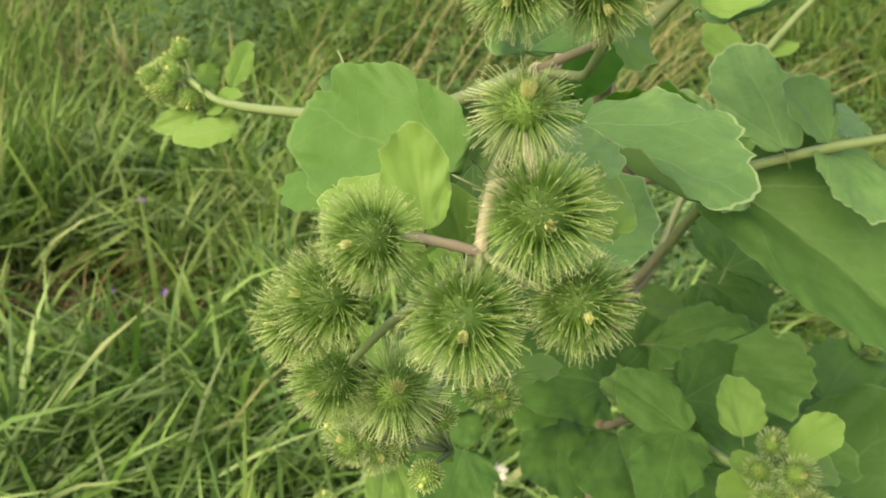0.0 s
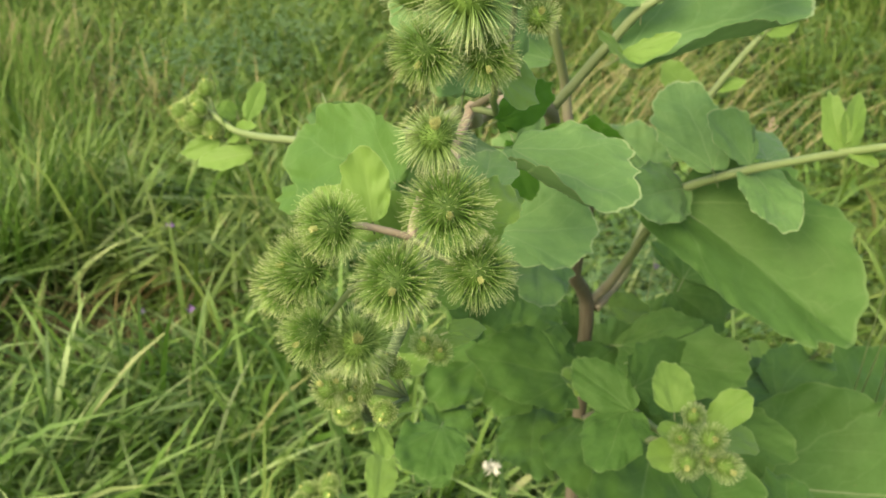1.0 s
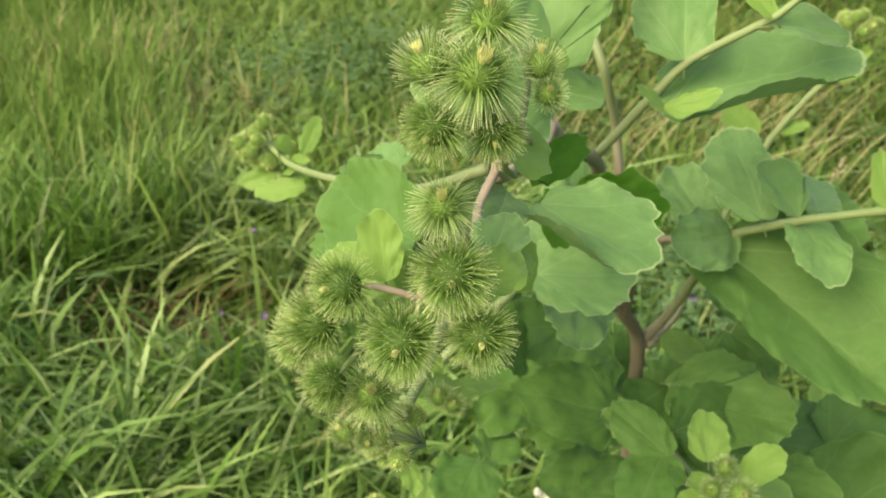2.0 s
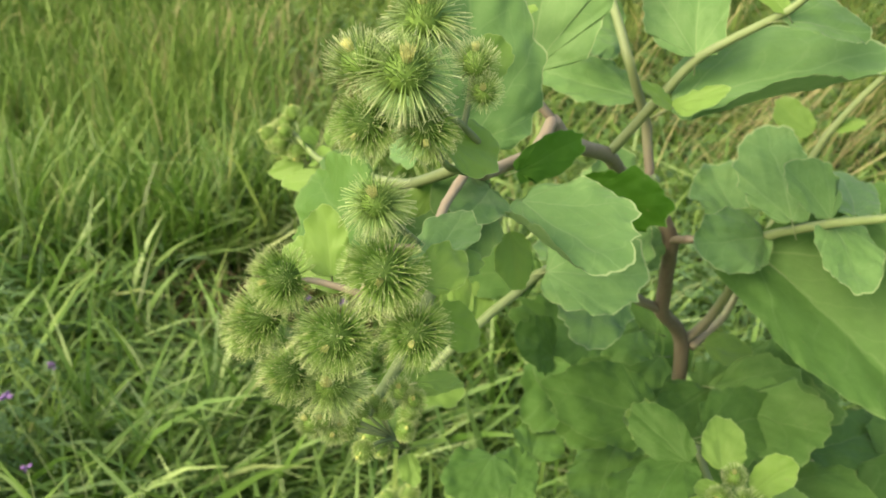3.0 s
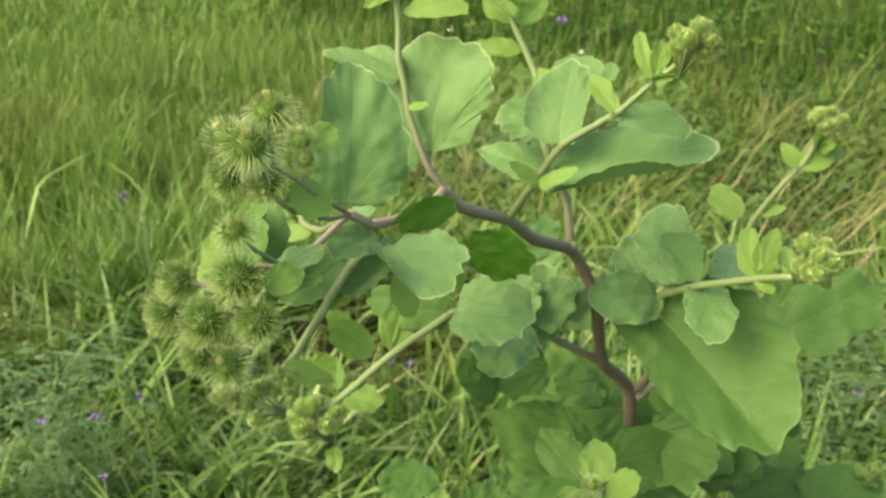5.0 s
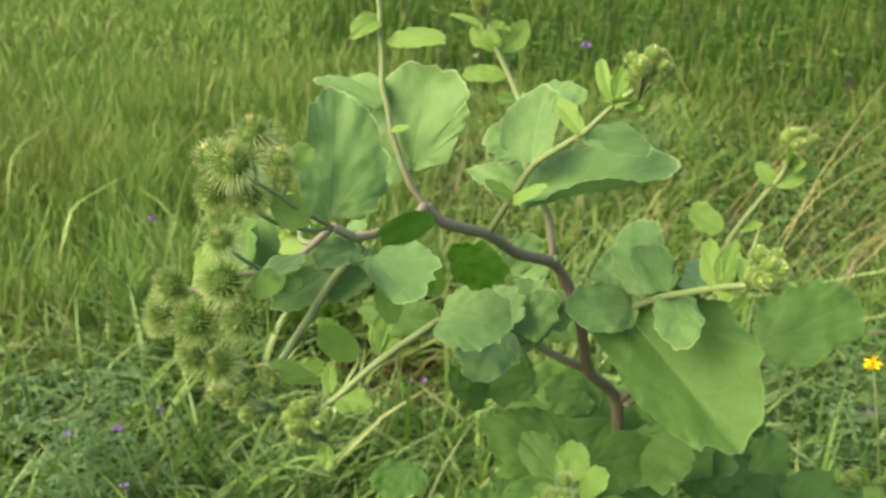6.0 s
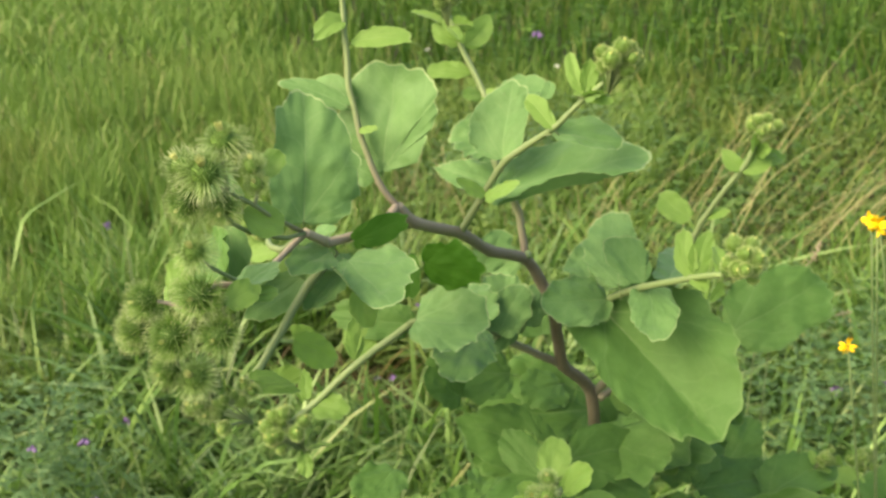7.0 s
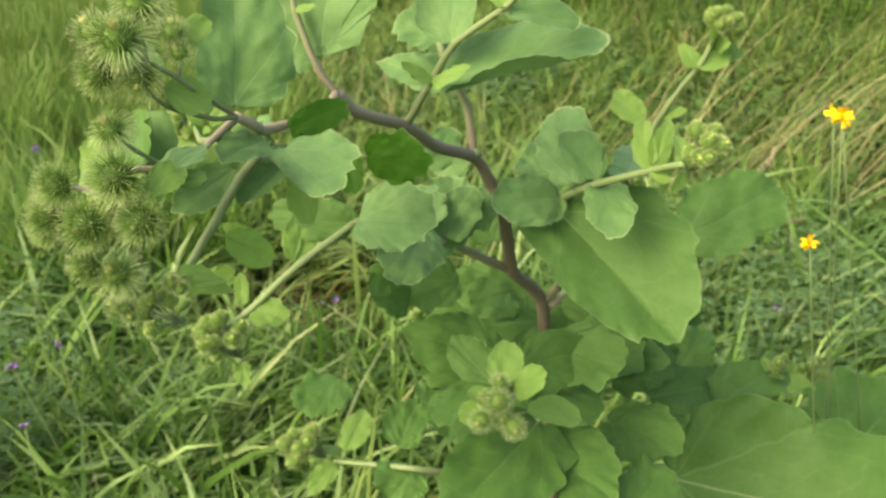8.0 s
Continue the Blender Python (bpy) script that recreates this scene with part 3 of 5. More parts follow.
stalk("stub", [(0.075, 0.821, 1.435), (0.081, 0.817, 1.443)], 0.0058, 0.0050, STEM_MIXED)
# burs
bur((-0.041, 0.306, 1.556), (-0.59, -0.80, 0.11), 0.86, 0)
bur((-0.056, 0.310, 1.530), (-0.94, -0.27, 0.21), 0.90, 1)
bur((-0.068, 0.317, 1.516), (-0.96, -0.28, -0.04), 0.82, 2)
bur((-0.008, 0.296, 1.535), (0.03, -1.00, 0.07), 1.02, 1)
bur((0.029, 0.309, 1.538), (0.19, -0.98, 0.08), 0.91, 2)
bur((0.013, 0.308, 1.569), (0.21, -0.97, 0.14), 1.04, 0)
bur((0.005, 0.318, 1.600), (0.05, -0.62, 0.79), 0.78, 3)
bur((-0.036, 0.347, 1.470), (0.14, -0.76, 0.63), 0.95, 3)
bur((-0.061, 0.345, 1.473), (-0.63, -0.75, -0.20), 0.87, 1)
bur((-0.003, 0.371, 1.458), (-0.08, -0.40, 0.91), 0.46, 4)
bur((0.006, 0.370, 1.455), (0.09, -0.67, 0.74), 0.41, 4)
bur((-0.057, 0.363, 1.428), (-0.47, -0.51, 0.73), 0.54, 4)
bur((-0.050, 0.366, 1.430), (-0.25, -0.67, 0.70), 0.50, 4)
bur((-0.045, 0.367, 1.423), (0.26, -0.94, 0.22), 0.48, 4)
bur((-0.001, 0.321, 1.638), (-0.21, -0.90, -0.37), 0.84, 2)
bur((0.024, 0.333, 1.635), (0.31, -0.86, -0.40), 0.80, 1)
bur((0.017, 0.325, 1.663), (0.26, -0.55, 0.79), 1.07, 3)
bur((-0.008, 0.330, 1.663), (-0.32, -0.43, 0.84), 0.83, 4)
bur((0.016, 0.350, 1.682), (0.03, -0.27, 0.96), 0.92, 3)
bur((0.042, 0.350, 1.664), (-0.01, -0.13, 0.99), 0.59, 4)
bur((0.047, 0.348, 1.651), (0.19, -0.78, 0.59), 0.51, 4)
bur((0.185, 0.586, 1.270), (-0.36, -0.77, 0.53), 0.60, 4)
bur((0.204, 0.568, 1.284), (0.12, -0.80, 0.59), 0.72, 4)
bur((0.188, 0.562, 1.263), (-0.16, -0.96, 0.21), 0.68, 4)
bur((0.219, 0.566, 1.261), (0.45, -0.88, 0.15), 0.70, 4)
bur((0.206, 0.574, 1.262), (0.15, -0.90, 0.41), 0.62, 4)
bur((0.193, 0.598, 1.285), (-0.10, -0.38, 0.92), 0.56, 4)
# leaves, from the bur sprays to the far branches
leaf((-0.022, 0.375, 1.553), (-0.098, 0.440, 1.555), (-0.54, -0.65, 0.54), 0.067, LEAF, 0.06, 0.08, 0.06, 1, peak=0.42, lobe=0.12, bite=0.08)
leaf((-0.068, 0.420, 1.528), (-0.108, 0.440, 1.511), (-0.56, -0.61, 0.56), 0.023, LEAF, 0.05, 0.1, 0.05, 2, bias=-0.14)
leaf((-0.026, 0.330, 1.549), (-0.035, 0.345, 1.581), (0.10, -0.90, 0.40), 0.025, LEAF_YOUNG, -0.1, 0.28, 0.10, 3, lobe=0.0, peak=0.45)
leaf((-0.018, 0.350, 1.543), (-0.068, 0.357, 1.549), (-0.01, -0.75, 0.66), 0.031, LEAF_YOUNG, 0.10, 0.18, 0.05, 4)
leaf((-0.013, 0.347, 1.535), (-0.021, 0.351, 1.558), (0.37, -0.88, 0.29), 0.019, LEAF_YOUNG, 0.10, 0.18, 0.06, 5)
leaf((0.029, 0.345, 1.556), (0.045, 0.366, 1.559), (0.43, -0.42, 0.80), 0.016, LEAF_YOUNG, 0.10, 0.18, 0.08, 6)
leaf((0.001, 0.381, 1.454), (0.025, 0.404, 1.453), (0.33, -0.30, 0.90), 0.015, LEAF_YOUNG, 0.10, 0.18, 0.06, 7)
leaf((0.012, 0.366, 1.625), (-0.025, 0.377, 1.649), (0.04, -0.88, 0.48), 0.028, LEAF_UPPER, 0.10, 0.18, 0.06, 8)
leaf((0.034, 0.366, 1.655), (0.050, 0.381, 1.667), (0.31, -0.78, 0.54), 0.023, LEAF_YOUNG, 0.10, 0.18, 0.06, 9)
leaf((0.024, 0.356, 1.623), (0.050, 0.377, 1.612), (0.25, -0.70, 0.66), 0.030, LEAF_YOUNG, 0.10, 0.14, 0.06, 10)
leaf((0.028, 0.321, 1.558), (0.042, 0.345, 1.569), (0.43, -0.57, 0.70), 0.025, LEAF_YOUNG, 0.10, 0.18, 0.10, 11)
leaf((0.025, 0.340, 1.562), (0.027, 0.389, 1.575), (-0.01, -0.26, 0.97), 0.031, LEAF_UPPER, 0.10, 0.18, 0.06, 12)
leaf((0.011, 0.360, 1.475), (0.030, 0.379, 1.472), (0.42, -0.31, 0.86), 0.013, LEAF_YOUNG, 0.10, 0.18, 0.06, 13)
leaf((0.032, 0.492, 1.538), (0.106, 0.442, 1.532), (-0.10, -0.27, 0.96), 0.070, LEAF_UPPER, 0.05, 0.1, 0.07, 14, peak=0.45, lobe=0.05, cup=(0.0, 1.0), bite=0.12, bias=-0.23)
leaf((0.010, 0.495, 1.542), (0.014, 0.436, 1.549), (0.46, 0.13, 0.88), 0.039, LEAF_UPPER, 0.10, 0.18, 0.08, 15)
leaf((0.003, 0.467, 1.579), (-0.009, 0.500, 1.689), (0.71, -0.65, 0.27), 0.083, LEAF_UPPER, 0.04, 0.2, 0.045, 16, peak=0.36, lobe=0.10, bias=0.16)
leaf((0.005, 0.607, 1.592), (0.009, 0.635, 1.698), (0.07, -0.96, 0.25), 0.110, LEAF_UPPER, 0.02, 0.12, 0.030, 17, peak=0.60, lobe=0.02, bite=0.10)
leaf((0.000, 0.604, 1.585), (-0.047, 0.615, 1.643), (0.27, -0.88, 0.40), 0.047, LEAF_UPPER, 0.10, 0.18, 0.06, 18)
leaf((-0.026, 0.596, 1.658), (-0.086, 0.574, 1.685), (0.49, -0.67, 0.56), 0.023, LEAF_UPPER, 0.10, 0.18, 0.06, 19)
leaf((-0.030, 0.608, 1.666), (-0.085, 0.609, 1.671), (0.02, -0.87, 0.49), 0.029, LEAF_UPPER, 0.10, 0.18, 0.06, 20)
leaf((-0.025, 0.609, 1.720), (0.034, 0.622, 1.729), (0.08, -0.80, 0.59), 0.023, LEAF_YOUNG, 0.10, 0.18, 0.06, 21)
leaf((-0.032, 0.609, 1.742), (-0.040, 0.578, 1.736), (0.68, -0.32, 0.66), 0.023, LEAF_YOUNG, 0.40, 0.18, 0.06, 22)
leaf((-0.009, 0.589, 1.636), (0.010, 0.590, 1.641), (-0.16, -0.71, 0.69), 0.010, LEAF_YOUNG, 0.10, 0.18, 0.10, 23)
leaf((0.021, 0.522, 1.546), (0.059, 0.563, 1.562), (0.62, -0.71, 0.34), 0.028, LEAF_DARK, 0.10, 0.10, 0.03, 24)
leaf((0.049, 0.610, 1.497), (0.116, 0.599, 1.504), (-0.17, -0.99, 0.02), 0.052, LEAF_DARK, 0.10, 0.05, 0.03, 25)
leaf((0.029, 0.614, 1.502), (0.047, 0.584, 1.468), (0.08, -0.73, 0.68), 0.027, LEAF_DARK, 0.10, 0.18, 0.06, 26)
leaf((0.103, 0.656, 1.562), (0.244, 0.710, 1.611), (-0.12, -0.47, 0.87), 0.093, LEAF_UPPER, 0.05, 0.1, 0.03, 27, peak=0.5, cup=(0.0, 0.9), lobe=0.03, bite=0.05, bias=-0.15)
leaf((0.115, 0.659, 1.602), (0.110, 0.700, 1.672), (-0.03, -0.86, 0.50), 0.065, LEAF_UPPER, 0.06, 0.16, 0.04, 28, peak=0.45, lobe=0.06, bias=-0.24)
leaf((0.049, 0.850, 1.510), (-0.059, 0.860, 1.530), (0.11, -0.52, 0.84), 0.057, LEAF_UPPER, 0.05, 0.12, 0.05, 29, lobe=0.03, bias=0.16)
leaf((0.027, 0.860, 1.564), (-0.027, 0.840, 1.582), (0.43, -0.46, 0.77), 0.087, LEAF_UPPER, 0.08, 0.14, 0.06, 30, bite=0.16)
leaf((0.104, 0.640, 1.569), (0.086, 0.620, 1.589), (0.82, -0.20, 0.54), 0.019, LEAF_YOUNG, 0.1, 0.2, 0.06, 31, lobe=0.0)
leaf((0.104, 0.640, 1.569), (0.141, 0.630, 1.590), (-0.53, -0.55, 0.65), 0.022, LEAF_YOUNG, 0.1, 0.1, 0.1, 32, lobe=0.0, bias=0.26)
leaf((0.174, 0.649, 1.640), (0.142, 0.655, 1.670), (0.27, -0.84, 0.47), 0.020, LEAF_YOUNG, 0.06, 0.2, 0.04, 33, lobe=0.0, peak=0.6, bias=0.16)
leaf((0.172, 0.649, 1.636), (0.233, 0.680, 1.628), (0.32, -0.40, 0.86), 0.044, LEAF_UPPER, 0.06, 0.1, 0.06, 34, lobe=0.0, peak=0.55, bias=-0.30)
leaf((0.019, 0.870, 1.609), (0.074, 0.880, 1.638), (-0.25, -0.66, 0.71), 0.056, LEAF_UPPER, 0.08, 0.14, 0.06, 35, bias=-0.16)
leaf((0.201, 0.649, 1.676), (0.186, 0.655, 1.714), (0.29, -0.92, 0.26), 0.014, LEAF_YOUNG, 0.1, 0.25, 0.08, 36, lobe=0.0, peak=0.5, bias=-0.29)
leaf((0.205, 0.643, 1.675), (0.234, 0.641, 1.674), (-0.01, -0.64, 0.77), 0.012, LEAF_YOUNG, 0.10, 0.18, 0.06, 37)
leaf((0.002, 0.858, 1.624), (0.032, 0.849, 1.626), (-0.23, -0.58, 0.78), 0.022, LEAF_YOUNG, 0.10, 0.18, 0.06, 38)
leaf((0.003, 0.858, 1.623), (-0.010, 0.831, 1.629), (0.68, -0.15, 0.72), 0.021, LEAF_YOUNG, 0.10, 0.18, 0.06, 39)
leaf((-0.030, 0.865, 1.684), (-0.060, 0.854, 1.706), (0.51, -0.82, 0.26), 0.031, LEAF_YOUNG, 0.10, 0.18, 0.06, 40)
leaf((-0.025, 0.867, 1.679), (0.001, 0.884, 1.715), (0.38, -0.91, 0.16), 0.029, LEAF_YOUNG, 0.10, 0.18, 0.06, 41)
leaf((-0.017, 0.865, 1.649), (-0.067, 0.842, 1.655), (0.39, -0.65, 0.66), 0.025, LEAF_YOUNG, 0.10, 0.18, 0.06, 42)
leaf((0.140, 0.712, 1.655), (0.140, 0.727, 1.672), (0.34, -0.73, 0.59), 0.014, LEAF_UPPER, 0.10, 0.18, 0.06, 43)
leaf((-0.079, 0.460, 1.567), (-0.059, 0.443, 1.522), (0.47, -0.73, 0.50), 0.035, LEAF_UPPER, 0.10, 0.18, 0.06, 44)
leaf((-0.032, 0.509, 1.535), (-0.049, 0.452, 1.497), (0.39, -0.59, 0.71), 0.032, LEAF_YOUNG, 0.10, 0.18, 0.07, 45)
leaf((-0.006, 0.513, 1.547), (-0.015, 0.485, 1.512), (0.48, -0.74, 0.47), 0.039, LEAF_UPPER, 0.10, 0.18, 0.06, 46)
leaf((0.012, 0.544, 1.491), (0.025, 0.533, 1.452), (0.51, -0.77, 0.39), 0.029, LEAF_YOUNG, 0.10, 0.18, 0.06, 47)
leaf((0.037, 0.774, 1.433), (0.050, 0.817, 1.471), (0.40, -0.66, 0.63), 0.042, LEAF_UPPER, 0.10, 0.18, 0.07, 48)
leaf((0.051, 0.835, 1.345), (0.035, 0.773, 1.330), (0.48, -0.32, 0.82), 0.045, LEAF_UPPER, 0.10, 0.18, 0.07, 49)
leaf((-0.042, 0.535, 1.415), (-0.059, 0.523, 1.440), (0.81, -0.49, 0.33), 0.026, LEAF_YOUNG, 0.10, 0.18, 0.07, 50)
leaf((-0.046, 0.458, 1.406), (-0.024, 0.481, 1.418), (0.39, -0.67, 0.63), 0.026, LEAF_YOUNG, 0.10, 0.18, 0.07, 51)
leaf((0.003, 0.786, 1.247), (-0.024, 0.748, 1.292), (0.91, -0.26, 0.33), 0.057, LEAF, 0.10, 0.18, 0.06, 52)
leaf((0.020, 0.640, 1.416), (0.099, 0.651, 1.428), (-0.04, -0.59, 0.81), 0.088, LEAF_UPPER, 0.05, 0.12, 0.05, 53, peak=0.5, lobe=0.08, bias=-0.12)
leaf((0.048, 0.733, 1.372), (0.059, 0.645, 1.357), (0.31, -0.12, 0.94), 0.071, LEAF_UPPER, 0.10, 0.18, 0.08, 54)
leaf((0.051, 0.812, 1.333), (0.029, 0.867, 1.397), (0.29, -0.67, 0.68), 0.079, LEAF_UPPER, 0.10, 0.18, 0.06, 55)
leaf((0.036, 0.750, 1.368), (-0.009, 0.813, 1.394), (0.03, -0.37, 0.93), 0.077, LEAF_UPPER, 0.10, 0.18, 0.06, 56)
leaf((0.005, 0.655, 1.406), (-0.073, 0.636, 1.412), (0.22, -0.70, 0.68), 0.045, LEAF_UPPER, 0.10, 0.18, 0.06, 57)
leaf((-0.027, 0.595, 1.376), (-0.042, 0.635, 1.421), (0.48, -0.56, 0.67), 0.035, LEAF_YOUNG, 0.10, 0.18, 0.07, 58)
leaf((-0.033, 0.594, 1.382), (-0.061, 0.630, 1.410), (0.09, -0.56, 0.82), 0.021, LEAF_YOUNG, 0.10, 0.18, 0.06, 59)
leaf((-0.065, 0.557, 1.335), (-0.026, 0.557, 1.336), (-0.02, -0.55, 0.84), 0.036, LEAF_YOUNG, 0.10, 0.18, 0.06, 60)
leaf((-0.073, 0.555, 1.339), (-0.087, 0.574, 1.365), (0.43, -0.59, 0.69), 0.016, LEAF_YOUNG, 0.10, 0.18, 0.06, 61)
leaf((-0.016, 0.463, 1.460), (0.010, 0.504, 1.430), (0.70, -0.45, 0.50), 0.034, LEAF_YOUNG, 0.10, 0.18, 0.06, 62)
leaf((-0.036, 0.415, 1.429), (-0.002, 0.449, 1.420), (0.53, -0.31, 0.79), 0.019, LEAF_YOUNG, 0.10, 0.18, 0.06, 63)
leaf((-0.019, 0.488, 1.514), (-0.051, 0.439, 1.492), (0.40, -0.58, 0.70), 0.038, LEAF_UPPER, 0.10, 0.18, 0.06, 64)
leaf((0.071, 0.825, 1.343), (0.069, 0.865, 1.382), (0.31, -0.65, 0.69), 0.050, LEAF_UPPER, 0.10, 0.18, 0.06, 65)
leaf((0.034, 0.903, 1.394), (-0.008, 0.897, 1.397), (0.14, -0.79, 0.59), 0.052, LEAF_UPPER, 0.10, 0.18, 0.06, 66)
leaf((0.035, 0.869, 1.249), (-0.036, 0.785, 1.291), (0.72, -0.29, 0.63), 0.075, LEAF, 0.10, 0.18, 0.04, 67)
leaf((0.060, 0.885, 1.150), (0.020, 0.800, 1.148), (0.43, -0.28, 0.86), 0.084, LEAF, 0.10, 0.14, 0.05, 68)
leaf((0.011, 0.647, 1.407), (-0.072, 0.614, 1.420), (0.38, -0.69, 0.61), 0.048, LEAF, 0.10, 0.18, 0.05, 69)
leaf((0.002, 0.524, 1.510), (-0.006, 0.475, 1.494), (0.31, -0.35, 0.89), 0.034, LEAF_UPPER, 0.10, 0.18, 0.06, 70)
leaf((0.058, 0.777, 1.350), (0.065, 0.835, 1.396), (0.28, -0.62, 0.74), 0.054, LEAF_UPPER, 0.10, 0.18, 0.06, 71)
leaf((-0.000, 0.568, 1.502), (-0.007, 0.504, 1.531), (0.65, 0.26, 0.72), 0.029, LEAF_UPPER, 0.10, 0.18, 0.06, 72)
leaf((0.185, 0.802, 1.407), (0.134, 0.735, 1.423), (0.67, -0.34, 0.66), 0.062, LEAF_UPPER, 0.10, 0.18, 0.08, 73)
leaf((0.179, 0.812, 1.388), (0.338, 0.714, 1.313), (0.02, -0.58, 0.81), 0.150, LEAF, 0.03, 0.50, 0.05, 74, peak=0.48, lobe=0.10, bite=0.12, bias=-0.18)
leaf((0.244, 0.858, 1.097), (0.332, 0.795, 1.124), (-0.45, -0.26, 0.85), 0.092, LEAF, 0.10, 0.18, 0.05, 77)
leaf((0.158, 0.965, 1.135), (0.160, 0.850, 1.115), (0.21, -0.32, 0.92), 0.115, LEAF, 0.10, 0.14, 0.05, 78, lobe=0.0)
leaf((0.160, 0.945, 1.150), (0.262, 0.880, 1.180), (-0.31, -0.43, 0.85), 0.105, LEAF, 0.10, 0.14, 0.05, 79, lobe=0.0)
leaf((0.236, 0.777, 1.443), (0.267, 0.713, 1.412), (0.08, -0.40, 0.91), 0.051, LEAF_UPPER, 0.06, 0.14, 0.05, 80, peak=0.5, lobe=0.03)
leaf((0.236, 0.767, 1.447), (0.196, 0.761, 1.491), (0.53, -0.75, 0.38), 0.043, LEAF_UPPER, 0.06, 0.16, 0.05, 81, peak=0.55, lobe=0.0, bias=0.27)
leaf((0.206, 0.777, 1.436), (0.171, 0.850, 1.498), (-0.07, -0.66, 0.75), 0.066, LEAF_UPPER, 0.06, 0.14, 0.06, 82, peak=0.5, lobe=0.04, bias=-0.15)
leaf((0.164, 0.848, 1.397), (0.123, 0.897, 1.441), (0.07, -0.63, 0.78), 0.064, LEAF_UPPER, 0.10, 0.18, 0.09, 83)
leaf((0.257, 0.793, 1.444), (0.238, 0.902, 1.456), (0.10, -0.09, 0.99), 0.047, LEAF_UPPER, 0.10, 0.18, 0.06, 84)
leaf((0.298, 0.718, 1.482), (0.285, 0.731, 1.527), (0.05, -0.95, 0.30), 0.023, LEAF_YOUNG, 0.10, 0.18, 0.06, 85)
leaf((0.303, 0.719, 1.483), (0.310, 0.736, 1.526), (0.35, -0.89, 0.30), 0.024, LEAF_YOUNG, 0.10, 0.18, 0.06, 86)
leaf((0.302, 0.709, 1.484), (0.320, 0.690, 1.483), (-0.25, -0.28, 0.93), 0.015, LEAF_YOUNG, 0.10, 0.18, 0.06, 87)
leaf((0.219, 1.052, 1.434), (0.176, 1.052, 1.466), (0.30, -0.87, 0.40), 0.035, LEAF_YOUNG, 0.10, 0.18, 0.06, 88)
leaf((0.238, 1.058, 1.440), (0.269, 1.047, 1.454), (-0.50, -0.53, 0.69), 0.020, LEAF_YOUNG, 0.10, 0.18, 0.06, 89)
leaf((0.283, 1.045, 1.511), (0.258, 1.047, 1.535), (0.21, -0.93, 0.29), 0.021, LEAF_YOUNG, 0.10, 0.18, 0.06, 90)
leaf((0.283, 1.045, 1.511), (0.317, 1.054, 1.526), (0.05, -0.90, 0.44), 0.026, LEAF_YOUNG, 0.10, 0.18, 0.06, 91)
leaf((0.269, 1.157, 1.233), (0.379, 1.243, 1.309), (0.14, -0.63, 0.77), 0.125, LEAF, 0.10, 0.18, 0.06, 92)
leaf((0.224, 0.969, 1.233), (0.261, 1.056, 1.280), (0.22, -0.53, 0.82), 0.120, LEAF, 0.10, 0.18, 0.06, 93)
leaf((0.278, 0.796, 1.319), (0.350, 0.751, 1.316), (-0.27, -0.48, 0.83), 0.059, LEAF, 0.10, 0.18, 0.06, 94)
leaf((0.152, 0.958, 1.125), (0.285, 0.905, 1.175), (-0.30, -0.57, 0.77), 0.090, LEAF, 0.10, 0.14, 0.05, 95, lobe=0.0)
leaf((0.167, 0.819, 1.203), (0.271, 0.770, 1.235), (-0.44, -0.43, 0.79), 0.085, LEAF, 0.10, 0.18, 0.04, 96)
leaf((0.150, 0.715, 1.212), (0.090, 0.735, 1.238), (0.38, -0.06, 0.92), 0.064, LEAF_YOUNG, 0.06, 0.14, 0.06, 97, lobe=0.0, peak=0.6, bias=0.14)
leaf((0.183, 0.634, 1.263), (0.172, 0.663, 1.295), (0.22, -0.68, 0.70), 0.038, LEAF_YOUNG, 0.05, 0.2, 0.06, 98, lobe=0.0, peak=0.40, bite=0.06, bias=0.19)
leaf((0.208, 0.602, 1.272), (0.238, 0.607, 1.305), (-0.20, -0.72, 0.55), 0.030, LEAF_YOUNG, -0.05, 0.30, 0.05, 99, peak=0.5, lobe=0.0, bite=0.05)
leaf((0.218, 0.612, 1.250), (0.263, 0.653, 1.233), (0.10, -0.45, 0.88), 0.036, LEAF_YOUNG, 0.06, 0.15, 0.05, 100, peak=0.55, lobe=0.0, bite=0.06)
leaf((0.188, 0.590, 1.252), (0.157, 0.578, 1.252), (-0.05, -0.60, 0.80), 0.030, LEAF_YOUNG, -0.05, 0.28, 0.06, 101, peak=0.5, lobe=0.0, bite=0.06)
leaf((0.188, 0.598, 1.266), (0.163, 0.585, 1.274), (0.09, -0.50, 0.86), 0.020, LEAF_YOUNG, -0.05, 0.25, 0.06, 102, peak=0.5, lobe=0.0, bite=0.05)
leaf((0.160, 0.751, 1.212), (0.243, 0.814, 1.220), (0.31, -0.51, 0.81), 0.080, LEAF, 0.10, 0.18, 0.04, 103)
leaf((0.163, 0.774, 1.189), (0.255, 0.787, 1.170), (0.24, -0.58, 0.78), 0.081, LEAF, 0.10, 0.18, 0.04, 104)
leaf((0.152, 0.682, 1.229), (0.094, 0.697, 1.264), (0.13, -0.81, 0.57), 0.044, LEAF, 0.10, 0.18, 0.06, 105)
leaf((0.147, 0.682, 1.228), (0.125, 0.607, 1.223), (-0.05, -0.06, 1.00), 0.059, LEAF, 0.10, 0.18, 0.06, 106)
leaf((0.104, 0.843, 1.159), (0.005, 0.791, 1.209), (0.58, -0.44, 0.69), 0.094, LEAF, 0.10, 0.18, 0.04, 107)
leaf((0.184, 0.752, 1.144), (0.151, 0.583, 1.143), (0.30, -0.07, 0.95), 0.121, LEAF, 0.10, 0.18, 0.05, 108)
